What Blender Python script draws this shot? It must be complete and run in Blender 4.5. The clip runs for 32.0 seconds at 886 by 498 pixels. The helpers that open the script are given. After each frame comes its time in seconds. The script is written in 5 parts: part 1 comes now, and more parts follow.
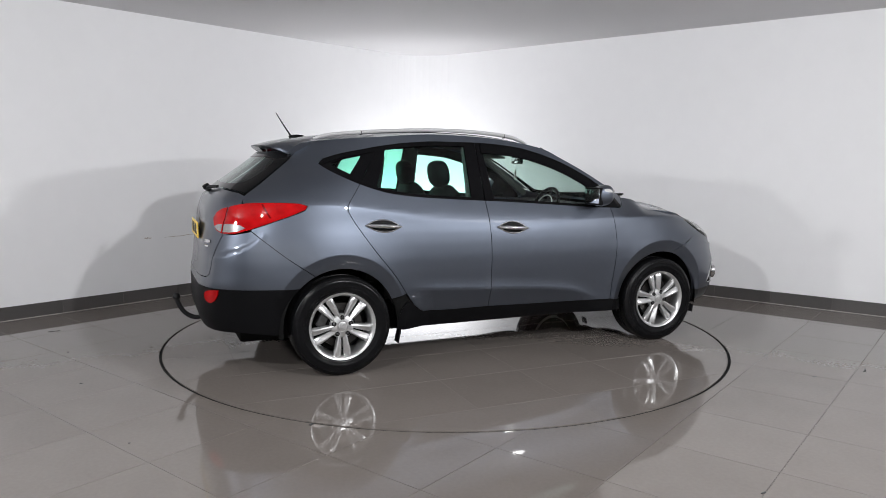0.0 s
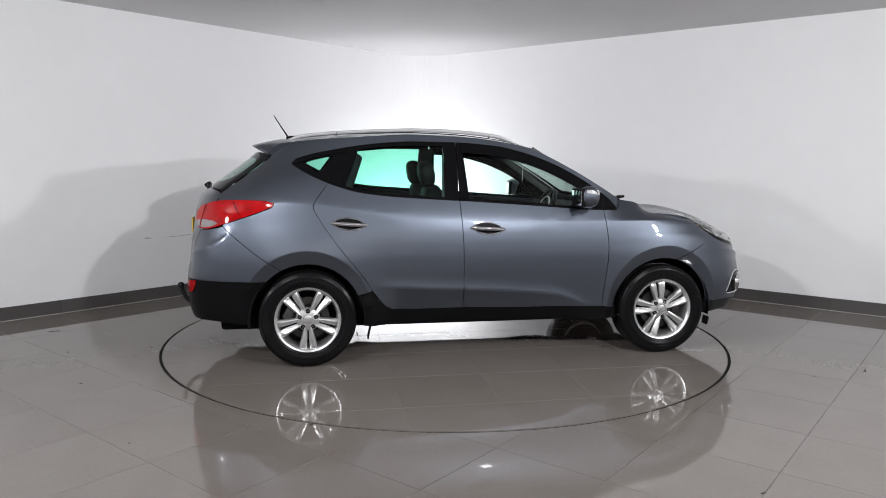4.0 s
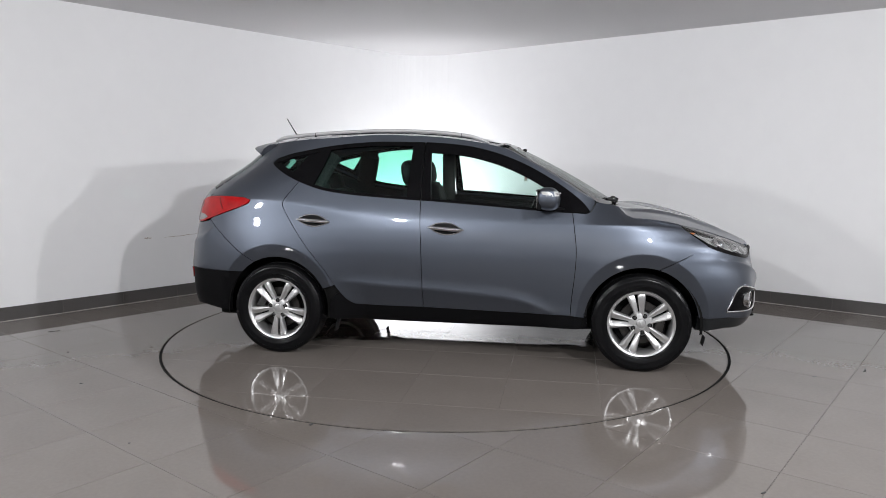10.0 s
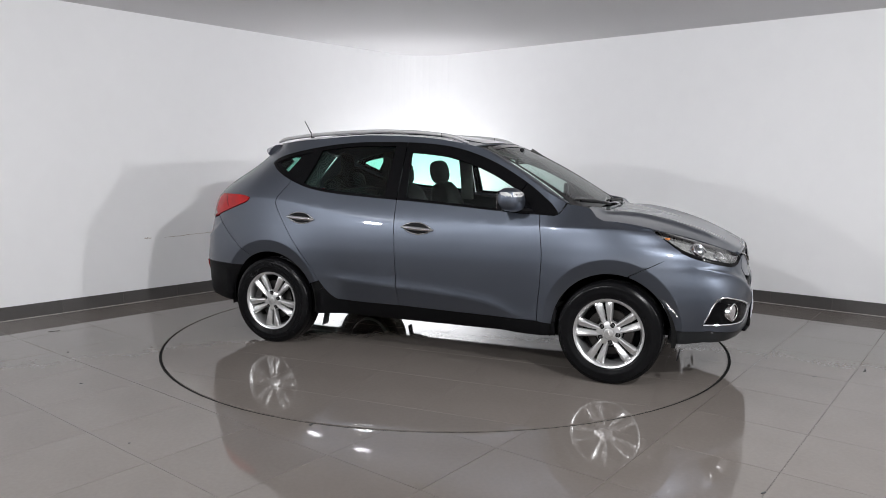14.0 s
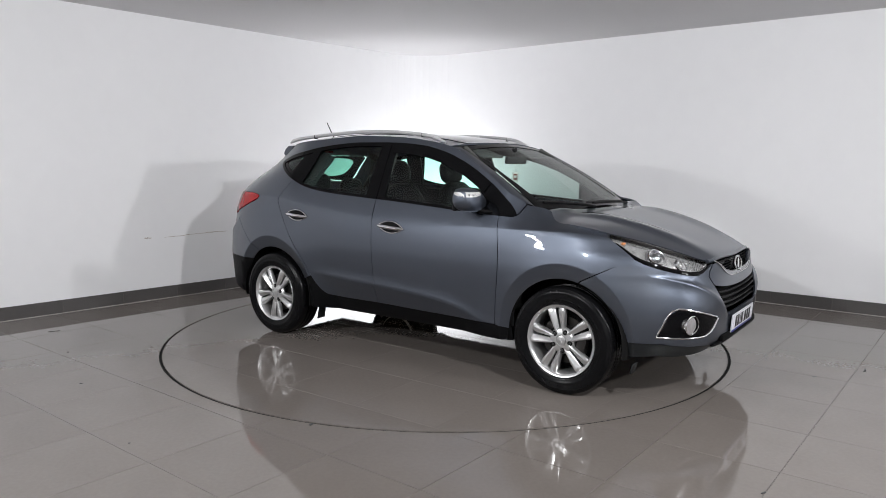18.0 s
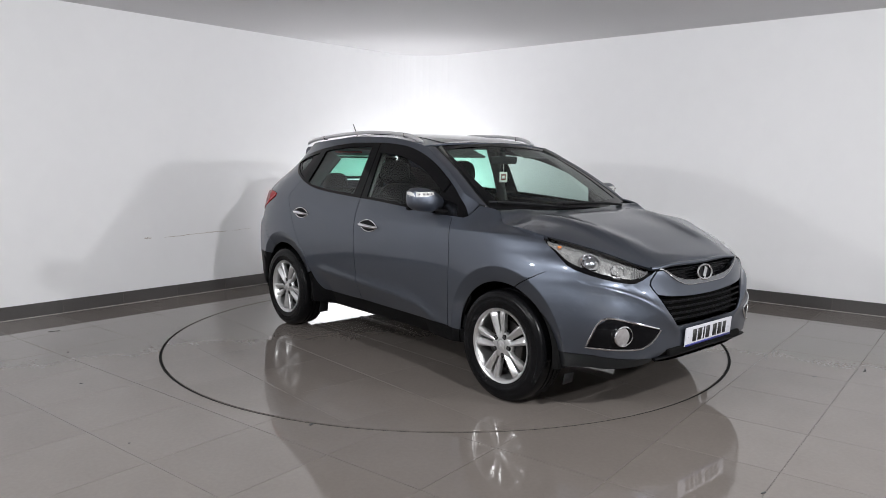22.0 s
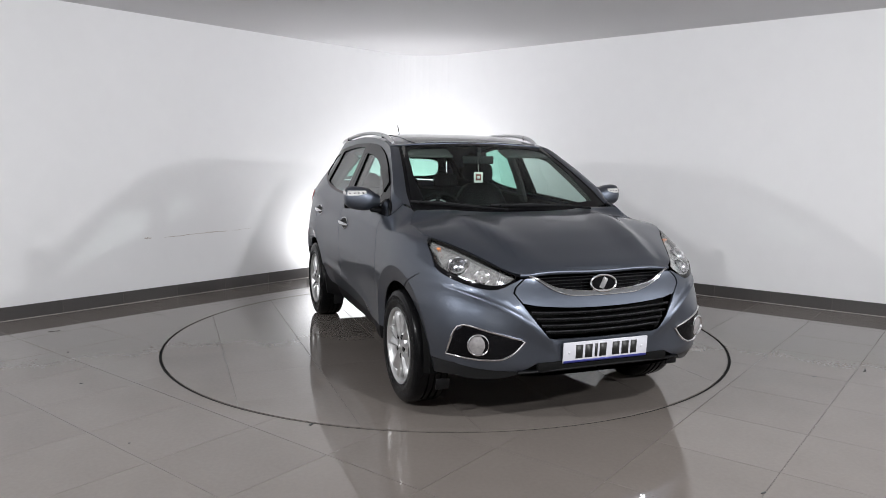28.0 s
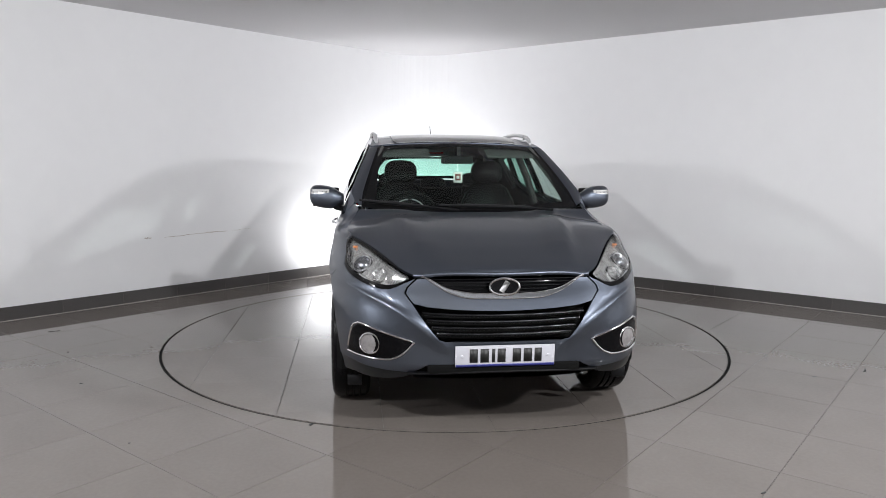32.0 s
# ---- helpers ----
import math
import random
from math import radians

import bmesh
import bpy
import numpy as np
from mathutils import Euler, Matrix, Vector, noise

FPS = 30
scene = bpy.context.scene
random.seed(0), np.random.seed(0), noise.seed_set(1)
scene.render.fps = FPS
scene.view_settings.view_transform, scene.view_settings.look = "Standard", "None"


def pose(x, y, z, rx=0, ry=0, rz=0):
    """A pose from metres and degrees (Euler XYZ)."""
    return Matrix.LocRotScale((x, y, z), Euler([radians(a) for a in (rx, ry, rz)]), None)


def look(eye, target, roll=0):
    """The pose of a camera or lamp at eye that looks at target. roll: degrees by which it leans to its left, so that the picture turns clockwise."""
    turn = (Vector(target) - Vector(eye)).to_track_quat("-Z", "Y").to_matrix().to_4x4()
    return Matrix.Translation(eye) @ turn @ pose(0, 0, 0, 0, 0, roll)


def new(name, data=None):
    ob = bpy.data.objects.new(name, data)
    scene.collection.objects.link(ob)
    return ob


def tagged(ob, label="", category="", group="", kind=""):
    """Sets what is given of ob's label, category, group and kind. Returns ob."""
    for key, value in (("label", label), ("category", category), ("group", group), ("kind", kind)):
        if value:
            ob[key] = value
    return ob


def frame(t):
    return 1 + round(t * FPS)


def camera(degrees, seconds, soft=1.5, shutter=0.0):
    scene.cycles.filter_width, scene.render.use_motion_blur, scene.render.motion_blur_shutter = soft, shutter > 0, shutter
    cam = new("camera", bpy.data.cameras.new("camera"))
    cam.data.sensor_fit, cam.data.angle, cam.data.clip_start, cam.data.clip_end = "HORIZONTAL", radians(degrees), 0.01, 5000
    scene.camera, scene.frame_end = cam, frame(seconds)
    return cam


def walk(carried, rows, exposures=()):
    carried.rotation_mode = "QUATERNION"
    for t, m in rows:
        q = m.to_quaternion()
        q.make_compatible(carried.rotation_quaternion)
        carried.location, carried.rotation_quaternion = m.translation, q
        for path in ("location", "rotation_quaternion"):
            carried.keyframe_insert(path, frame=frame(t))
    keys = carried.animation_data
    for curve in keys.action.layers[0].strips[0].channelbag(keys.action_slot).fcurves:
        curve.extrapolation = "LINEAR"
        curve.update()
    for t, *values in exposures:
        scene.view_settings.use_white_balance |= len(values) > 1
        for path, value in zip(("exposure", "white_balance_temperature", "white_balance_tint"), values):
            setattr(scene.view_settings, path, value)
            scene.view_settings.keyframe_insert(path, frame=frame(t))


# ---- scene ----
# ---------------------------------------------------------------- camera
cam = camera(63.67, 32.0, soft=0.65)
EYE = (0.0, -5.925, 1.444)
AIM = (-0.0032 * 6, -5.925 + 6 * 0.9925, 1.444 - 6 * 0.1235 * 0.9925)
STAND = look(EYE, AIM, 0.37)
walk(cam, [(0.0, STAND), (32.0, STAND)])
scene.view_settings.exposure = 0.03

# ---------------------------------------------------------------- light
world = bpy.data.worlds.new("world")
scene.world = world
world.use_nodes = True
world.node_tree.nodes["Background"].inputs[0].default_value = (0.9, 0.95, 1, 1)
world.node_tree.nodes["Background"].inputs[1].default_value = 0.05


def area_lamp(name, eye, target, sx, sy, watts, colour=(0.97, 0.98, 1.0), spread=180):
    d = bpy.data.lights.new(name, "AREA")
    d.shape, d.size, d.size_y, d.energy, d.color = "RECTANGLE", sx, sy, watts, colour
    d.spread = radians(spread)
    ob = new(name, d)
    ob.matrix_world = look(eye, target)
    return ob


area_lamp("studio_light_right", (4.7, -4.0, 2.36), (-0.6, 0.6, 0.9), 0.18, 0.15, 104)
area_lamp("studio_light_left", (-4.7, -4.0, 2.36), (1.4, 0.6, 1.2), 0.24, 0.20, 84)
area_lamp("studio_light_front_right", (2.0, -4.7, 2.80), (-0.1, -0.2, 0.6), 0.13, 0.11, 66, spread=130)
area_lamp("studio_light_front_left", (-2.0, -4.7, 2.80), (0.5, -0.2, 0.6), 0.13, 0.11, 48, spread=130)
# Unseen fill lamp, added to brighten the back wall for the paint's sheen.
area_lamp("back_wall_fill", (0, -7.3, 2.75), (0, -8.6, 1.2), 5.0, 0.2, 68, spread=130)
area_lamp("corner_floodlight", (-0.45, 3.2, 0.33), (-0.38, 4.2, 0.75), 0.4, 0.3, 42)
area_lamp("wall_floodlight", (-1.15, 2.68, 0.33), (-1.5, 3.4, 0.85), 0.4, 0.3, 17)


# ---------------------------------------------------------------- materials
def material(name, colour, rough=0.5, metal=0.0, coat=0.0, grain=0.0, grain_scale=40.0, bump=0.0, bump_scale=200.0,
             coat_rough=0.03, spec=0.5, wear=0.0, wear_scale=2.0, per_piece=0.0):
    """Principled surface with variation at two scales, fine relief and an optional change from piece to piece."""
    m = bpy.data.materials.new(name)
    m.use_nodes = True
    nt = m.node_tree
    b = nt.nodes["Principled BSDF"]
    b.inputs["Base Color"].default_value = (*colour, 1)
    b.inputs["Roughness"].default_value = rough
    b.inputs["Metallic"].default_value = metal
    b.inputs["Coat Weight"].default_value = coat
    b.inputs["Coat Roughness"].default_value = coat_rough
    b.inputs["Specular IOR Level"].default_value = spec
    tc = nt.nodes.new("ShaderNodeTexCoord")

    def noise_node(scale, detail=4):
        n = nt.nodes.new("ShaderNodeTexNoise")
        n.inputs["Scale"].default_value = scale
        n.inputs["Detail"].default_value = detail
        nt.links.new(tc.outputs["Object"], n.inputs["Vector"])
        return n.outputs["Fac"]

    def maths(op, a, c):
        n = nt.nodes.new("ShaderNodeMath")
        n.operation = op
        for i, v in enumerate((a, c)):
            if isinstance(v, (int, float)):
                n.inputs[i].default_value = v
            else:
                nt.links.new(v, n.inputs[i])
        return n.outputs[0]

    value = None
    for amount, out in ((grain, grain and noise_node(grain_scale)), (wear, wear and noise_node(wear_scale, 6))):
        if amount:
            term = maths("MULTIPLY", maths("SUBTRACT", out, 0.5), amount * 2)
            value = term if value is None else maths("ADD", value, term)
    if per_piece:
        info = nt.nodes.new("ShaderNodeObjectInfo")
        term = maths("MULTIPLY", maths("SUBTRACT", info.outputs["Random"], 0.5), per_piece * 2)
        value = term if value is None else maths("ADD", value, term)
    if value is not None:
        hsv = nt.nodes.new("ShaderNodeHueSaturation")
        hsv.inputs["Color"].default_value = (*colour, 1)
        nt.links.new(maths("ADD", value, 1.0), hsv.inputs["Value"])
        nt.links.new(hsv.outputs[0], b.inputs["Base Color"])
        nt.links.new(maths("ADD", maths("MULTIPLY", value, 0.4 * rough), rough), b.inputs["Roughness"])
    if bump:
        bp = nt.nodes.new("ShaderNodeBump")
        bp.inputs["Strength"].default_value = bump
        bp.inputs["Distance"].default_value = 0.002
        nt.links.new(noise_node(bump_scale), bp.inputs["Height"])
        nt.links.new(bp.outputs[0], b.inputs["Normal"])
    return m


def clear_glass(name, tint, gloss=1.0):
    """Thin tinted pane: light passes straight, the surface mirrors by its angle."""
    m = bpy.data.materials.new(name)
    m.use_nodes = True
    nt = m.node_tree
    nt.nodes.remove(nt.nodes["Principled BSDF"])
    out = nt.nodes["Material Output"]
    tr = nt.nodes.new("ShaderNodeBsdfTransparent")
    tr.inputs[0].default_value = (*tint, 1)
    gl = nt.nodes.new("ShaderNodeBsdfGlossy")
    gl.inputs["Roughness"].default_value = 0.01
    gl.inputs[0].default_value = (gloss, gloss, gloss, 1)
    lw = nt.nodes.new("ShaderNodeLayerWeight")
    lw.inputs[0].default_value = 0.5
    pw = nt.nodes.new("ShaderNodeMath")
    pw.operation = "POWER"
    pw.inputs[1].default_value = 4.0
    fr = nt.nodes.new("ShaderNodeMath")
    fr.operation, fr.inputs[1].default_value, fr.inputs[2].default_value = "MULTIPLY_ADD", 0.85, 0.035
    nt.links.new(lw.outputs["Facing"], pw.inputs[0])
    nt.links.new(pw.outputs[0], fr.inputs[0])
    mix = nt.nodes.new("ShaderNodeMixShader")
    nt.links.new(fr.outputs[0], mix.inputs[0])
    nt.links.new(tr.outputs[0], mix.inputs[1])
    nt.links.new(gl.outputs[0], mix.inputs[2])
    nt.links.new(mix.outputs[0], out.inputs[0])
    return m


WALL = material("white_wall_paint", (0.78, 0.78, 0.79), 0.6, grain=0.02, grain_scale=6, wear=0.03, wear_scale=0.8, bump=0.05, bump_scale=160)
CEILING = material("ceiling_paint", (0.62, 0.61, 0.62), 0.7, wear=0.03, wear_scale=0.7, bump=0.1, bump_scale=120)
TILE = material("polished_porcelain", (0.152, 0.134, 0.122), 0.04, grain=0.08, grain_scale=45, wear=0.10, wear_scale=2.5, per_piece=0.03, spec=0.62)
GROUT = material("grout", (0.11, 0.10, 0.092), 0.8, grain=0.3, grain_scale=9)
CAULK = material("pale_caulk", (0.40, 0.38, 0.36), 0.6, grain=0.3, grain_scale=14)
RING_RUBBER = material("black_edge_rubber", (0.006, 0.006, 0.006), 0.75, spec=0.1, grain=0.2)
SKIRT = material("dark_skirting_tile", (0.075, 0.07, 0.068), 0.35, grain=0.08, wear=0.1, wear_scale=3, per_piece=0.1)
RUBBER = material("black_rubber", (0.008, 0.008, 0.009), 0.55, spec=0.25, grain=0.1, bump=0.15)
STEEL_DARK = material("dark_steel", (0.05, 0.05, 0.05), 0.4, metal=0.6, grain=0.1)
SCUFF = material("wall_scuff", (0.52, 0.48, 0.45), 0.8, grain=0.3)
GRIT = material("grit", (0.03, 0.03, 0.03), 0.8, grain=0.2)
PAINT = material("metallic_grey_paint", (0.087, 0.099, 0.124), 0.42, metal=0.94, coat=0.75, coat_rough=0.02, grain=0.03, grain_scale=900)
PLASTIC = material("black_plastic", (0.0035, 0.0035, 0.004), 0.45, spec=0.07, grain=0.1, grain_scale=300, bump=0.1, bump_scale=500)
GLOSS_BLACK = material("gloss_black", (0.003, 0.003, 0.0035), 0.08, spec=0.14)
CHROME = material("chrome", (0.78, 0.78, 0.79), 0.08, metal=1.0)
SILVER = material("silver_rail", (0.66, 0.66, 0.67), 0.34, metal=0.65, grain=0.03)
ALLOY = material("silver_alloy", (0.58, 0.58, 0.58), 0.30, metal=0.85, coat=0.3, grain=0.04, grain_scale=60)
TYRE = material("tyre_rubber", (0.004, 0.004, 0.0045), 0.24, spec=0.13, grain=0.15, grain_scale=50, bump=0.2, bump_scale=150)
DISC = material("brake_disc_iron", (0.05, 0.047, 0.045), 0.4, metal=0.9, grain=0.15, grain_scale=20)
CABIN = material("black_cabin_trim", (0.010, 0.010, 0.011), 0.6, spec=0.2, grain=0.15, grain_scale=80, bump=0.2, bump_scale=200)
CABIN_GREY = material("grey_cabin_trim", (0.06, 0.06, 0.058), 0.7, grain=0.1)
LEATHER = material("black_leather", (0.005, 0.005, 0.0055), 0.45, spec=0.12, grain=0.15, bump=0.05, bump_scale=220)
UNDER = material("underbody", (0.006, 0.006, 0.006), 0.8, spec=0.05, grain=0.2)
RED_LENS = material("red_lamp_lens", (0.30, 0.0025, 0.0035), 0.12, coat=0.8, spec=0.0, grain=0.6, grain_scale=13)
RED_DARK = material("dark_red_lens", (0.13, 0.001, 0.0015), 0.15, coat=0.8, spec=0.0, grain=0.2)
GRILLE_GLINT = material("grille_glint", (0.10, 0.10, 0.11), 0.25, metal=1.0, grain=0.04)
# Strong noise in the colour imitates bright and dark glints of inner facets.
LAMP_BASE = material("headlamp_reflector", (0.54, 0.54, 0.53), 0.18, metal=0.75, grain=0.7, grain_scale=34, bump=1.0, bump_scale=30)
SATIN = material("satin_grille_chrome", (0.36, 0.37, 0.39), 0.22, metal=1.0, grain=0.04)
CHIN = material("dark_grey_plastic", (0.010, 0.011, 0.012), 0.28, spec=0.3, grain=0.1, grain_scale=300)
INDICATOR = material("indicator_lens", (0.42, 0.42, 0.41), 0.2, coat=1.0, grain=0.35, grain_scale=70)
WHITE_PLATE = material("white_plate", (0.50, 0.50, 0.54), 0.35, grain=0.02)
YELLOW_PLATE = material("yellow_plate", (0.75, 0.5, 0.05), 0.35, grain=0.02)
INK = material("black_ink", (0.012, 0.012, 0.012), 0.5, grain=0.05)
BLUE = material("blue_strip", (0.02, 0.025, 0.16), 0.4, grain=0.05)
REVERSE = material("reversing_lens", (0.20, 0.19, 0.19), 0.2, coat=0.5, grain=0.4, grain_scale=60)
AMBER = material("amber_reflector", (0.6, 0.2, 0.06), 0.2, coat=1.0, grain=0.05)
TAG_WHITE = material("tag_card", (0.75, 0.73, 0.7), 0.5, grain=0.03)
TAG_RED = material("tag_print", (0.25, 0.06, 0.05), 0.5, grain=0.1)
GLASS = clear_glass("green_tinted_glass", (0.84, 0.97, 0.93))
GLASS_REAR = clear_glass("deep_green_glass", (0.46, 0.82, 0.70))
GLASS_BACK = clear_glass("rear_screen_glass", (0.34, 0.56, 0.49))
SCREEN = clear_glass("windscreen_glass", (0.74, 0.86, 0.81), 0.6)
LENS = clear_glass("clear_lens", (0.94, 0.95, 0.95))
DARK_GLASS = material("dark_roof_glass", (0.006, 0.007, 0.008), 0.03, spec=0.3, grain=0.02)


# ---------------------------------------------------------------- mesh helpers
def mesh_of(name, verts, faces, mat, normals=None, smooth=True):
    me = bpy.data.meshes.new(name)
    me.from_pydata([tuple(v) for v in verts], [], faces)
    if mat:
        me.materials.append(mat)
    me.polygons.foreach_set("use_smooth", [smooth] * len(me.polygons))
    me.update()
    if normals is not None:
        me.normals_split_custom_set_from_vertices([tuple(n) for n in normals])
    return me


def part(name, bm, mat, parent=None, label="", smooth=True, angle=35):
    """Links a bmesh as one mesh object under a thing or a part."""
    me = bpy.data.meshes.new(name)
    bm.normal_update()
    for e in bm.edges:
        if len(e.link_faces) == 2 and e.calc_face_angle(0) > radians(angle):
            e.smooth = False
    bm.to_mesh(me)
    bm.free()
    me.materials.append(mat)
    me.polygons.foreach_set("use_smooth", [smooth] * len(me.polygons))
    ob = new(name, me)
    ob.parent = parent
    if label:
        tagged(ob, label)
    return ob


def piece(name, me, parent=None, label=""):
    ob = new(name, me)
    ob.parent = parent
    if label:
        tagged(ob, label)
    return ob


def box(bm, m, sx, sy, sz, bevel=0.0, seg=2):
    r = bmesh.ops.create_cube(bm, size=1, matrix=m @ Matrix.Diagonal((sx, sy, sz, 1)))
    if bevel:
        es = {e for v in r["verts"] for e in v.link_edges}
        bmesh.ops.bevel(bm, geom=list(es), offset=bevel, segments=seg, affect="EDGES", profile=0.6)
    return bm


def tube(bm, pts, radius, sides=10, closed=False, flat=1.0, up=(0, 0, 1)):
    """A round or flattened bar along a polyline; radius may be a list."""
    pts = [Vector(q) for q in pts]
    n = len(pts)
    rings = []
    for i, q in enumerate(pts):
        a, c = pts[(i - 1) % n if closed else max(i - 1, 0)], pts[(i + 1) % n if closed else min(i + 1, n - 1)]
        d = (c - a).normalized()
        s = d.cross(Vector(up))
        s = s.normalized() if s.length > 1e-4 else d.orthogonal().normalized()
        u = s.cross(d).normalized()
        r = radius[i] if isinstance(radius, (list, tuple)) else radius
        rings.append([bm.verts.new(q + s * math.cos(k * math.tau / sides) * r + u * math.sin(k * math.tau / sides) * r * flat)
                      for k in range(sides)])
    for i in range(n if closed else n - 1):
        a, c = rings[i], rings[(i + 1) % n]
        for k in range(sides):
            bm.faces.new((a[k], c[k], c[(k + 1) % sides], a[(k + 1) % sides]))
    if not closed:
        bm.faces.new(rings[0])
        bm.faces.new(rings[-1][::-1])
    return bm


def lathe(bm, profile, m=Matrix(), sides=48):
    """Turns (radius, height) pairs round the z axis of m."""
    rings = [[bm.verts.new(m @ Vector((r * math.cos(k * math.tau / sides), r * math.sin(k * math.tau / sides), h)))
              for k in range(sides)] for r, h in profile]
    for a, c in zip(rings, rings[1:]):
        for k in range(sides):
            bm.faces.new((a[k], a[(k + 1) % sides], c[(k + 1) % sides], c[k]))
    return bm


def curve(*pts):
    """Monotone cubic through the points, as a function."""
    xs, ys = np.array([q[0] for q in pts], float), np.array([q[1] for q in pts], float)
    h, d = np.diff(xs), np.diff(ys) / np.diff(xs)
    m = np.concatenate([[d[0]], np.where(d[:-1] * d[1:] > 0, 2 * d[:-1] * d[1:] / (d[:-1] + d[1:] + 1e-12 * (d[:-1] + d[1:] == 0)), 0), [d[-1]]])
    xs_l, ys_l, m_l = xs.tolist(), ys.tolist(), m.tolist()

    def f(x):
        if x <= xs_l[0]:
            return ys_l[0]
        if x >= xs_l[-1]:
            return ys_l[-1]
        i = int(np.searchsorted(xs, x, side="right")) - 1
        w = xs_l[i + 1] - xs_l[i]
        t = (x - xs_l[i]) / w
        return (ys_l[i] * (1 + 2 * t) * (1 - t) ** 2 + m_l[i] * w * t * (1 - t) ** 2
                + ys_l[i + 1] * t * t * (3 - 2 * t) + m_l[i + 1] * w * t * t * (t - 1))
    return f


def spline(pts, step=0.02):
    """Points at even steps on a Catmull-Rom curve through pts."""
    pts = [Vector(q) for q in pts]
    out = []
    for i in range(len(pts) - 1):
        a, b, c, d = pts[max(i - 1, 0)], pts[i], pts[i + 1], pts[min(i + 2, len(pts) - 1)]
        k = max(1, int((c - b).length / step))
        for j in range(k):
            t = j / k
            out.append(0.5 * (2 * b + (c - a) * t + (2 * a - 5 * b + 4 * c - d) * t * t + (3 * b - a - 3 * c + d) * t ** 3))
    out.append(pts[-1])
    return [tuple(q) for q in out]


# ---------------------------------------------------------------- room
CORNER, LEFT, RIGHT, HIGH, SKIRT_H = Vector((-0.392, 4.290)), Vector((-0.6623, -0.7493)), Vector((0.790, -0.612)), 2.865, 0.125
ROUND = 0.75


def wall_line():
    """Plan of the visible walls: down the left wall to the rounded corner, then along the right wall."""
    a, c = CORNER + LEFT * ROUND, CORNER + RIGHT * ROUND
    arc = [a.lerp(CORNER, t).lerp(CORNER.lerp(c, t), t) for t in np.linspace(0, 1, 14)]
    return [CORNER + LEFT * 7.6] + arc + [CORNER + RIGHT * 7.2]


def wall_strip(name, line, low, high, thick, label):
    """A wall with thickness along a plan line; the room lies on the line's right."""
    verts, faces = [], []
    n = len(line)
    offs = []
    for i in range(n):
        d = (line[min(i + 1, n - 1)] - line[max(i - 1, 0)]).normalized()
        offs.append(Vector((-d.y, d.x)))
    for q, o in zip(line, offs):
        for w, z in ((0, low), (0, high), (thick, high), (thick, low)):
            verts.append((q.x + o.x * w, q.y + o.y * w, z))
    for i in range(n - 1):
        for k in range(4):
            faces.append((4 * i + k, 4 * i + (k + 1) % 4, 4 * i + 4 + (k + 1) % 4, 4 * i + 4 + k))
    faces += [(0, 3, 2, 1), (4 * n - 4, 4 * n - 3, 4 * n - 2, 4 * n - 1)]
    ob = new(name, mesh_of(name, verts, faces, WALL, smooth=False))
    tagged(ob, label, "wall", kind="structure")
    return ob


LINE = wall_line()
wall_main = wall_strip("wall_1", LINE, 0, HIGH, 0.15, "white painted studio wall with a rounded corner and faint scuffs")
END_L, END_R = LINE[0], LINE[-1]
# Unseen walls, added to close the room and throw light back at the car.
wall_strip("wall_2", [Vector((END_L.x, -8.6)), END_L + Vector((0, -0.002))], 0, HIGH, 0.15, "plain white wall out of view, added to close the room and bounce light")
wall_strip("wall_3", [END_R + Vector((0, -0.002)), Vector((END_R.x, -8.6))], 0, HIGH, 0.15, "plain white wall out of view, added to close the room and bounce light")
wall_strip("wall_4", [Vector((END_R.x, -8.6)), Vector((END_L.x, -8.6))], 0, HIGH, 0.15, "plain white wall out of view, added to close the room and bounce light")

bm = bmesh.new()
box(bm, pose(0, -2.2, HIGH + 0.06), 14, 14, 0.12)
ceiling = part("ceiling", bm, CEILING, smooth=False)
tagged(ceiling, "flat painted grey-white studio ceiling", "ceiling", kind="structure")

# dark skirting tiles along the two visible walls
baseboard = tagged(new("baseboard"), "dark grey ceramic tile skirting along the white walls", "baseboard", kind="structure")


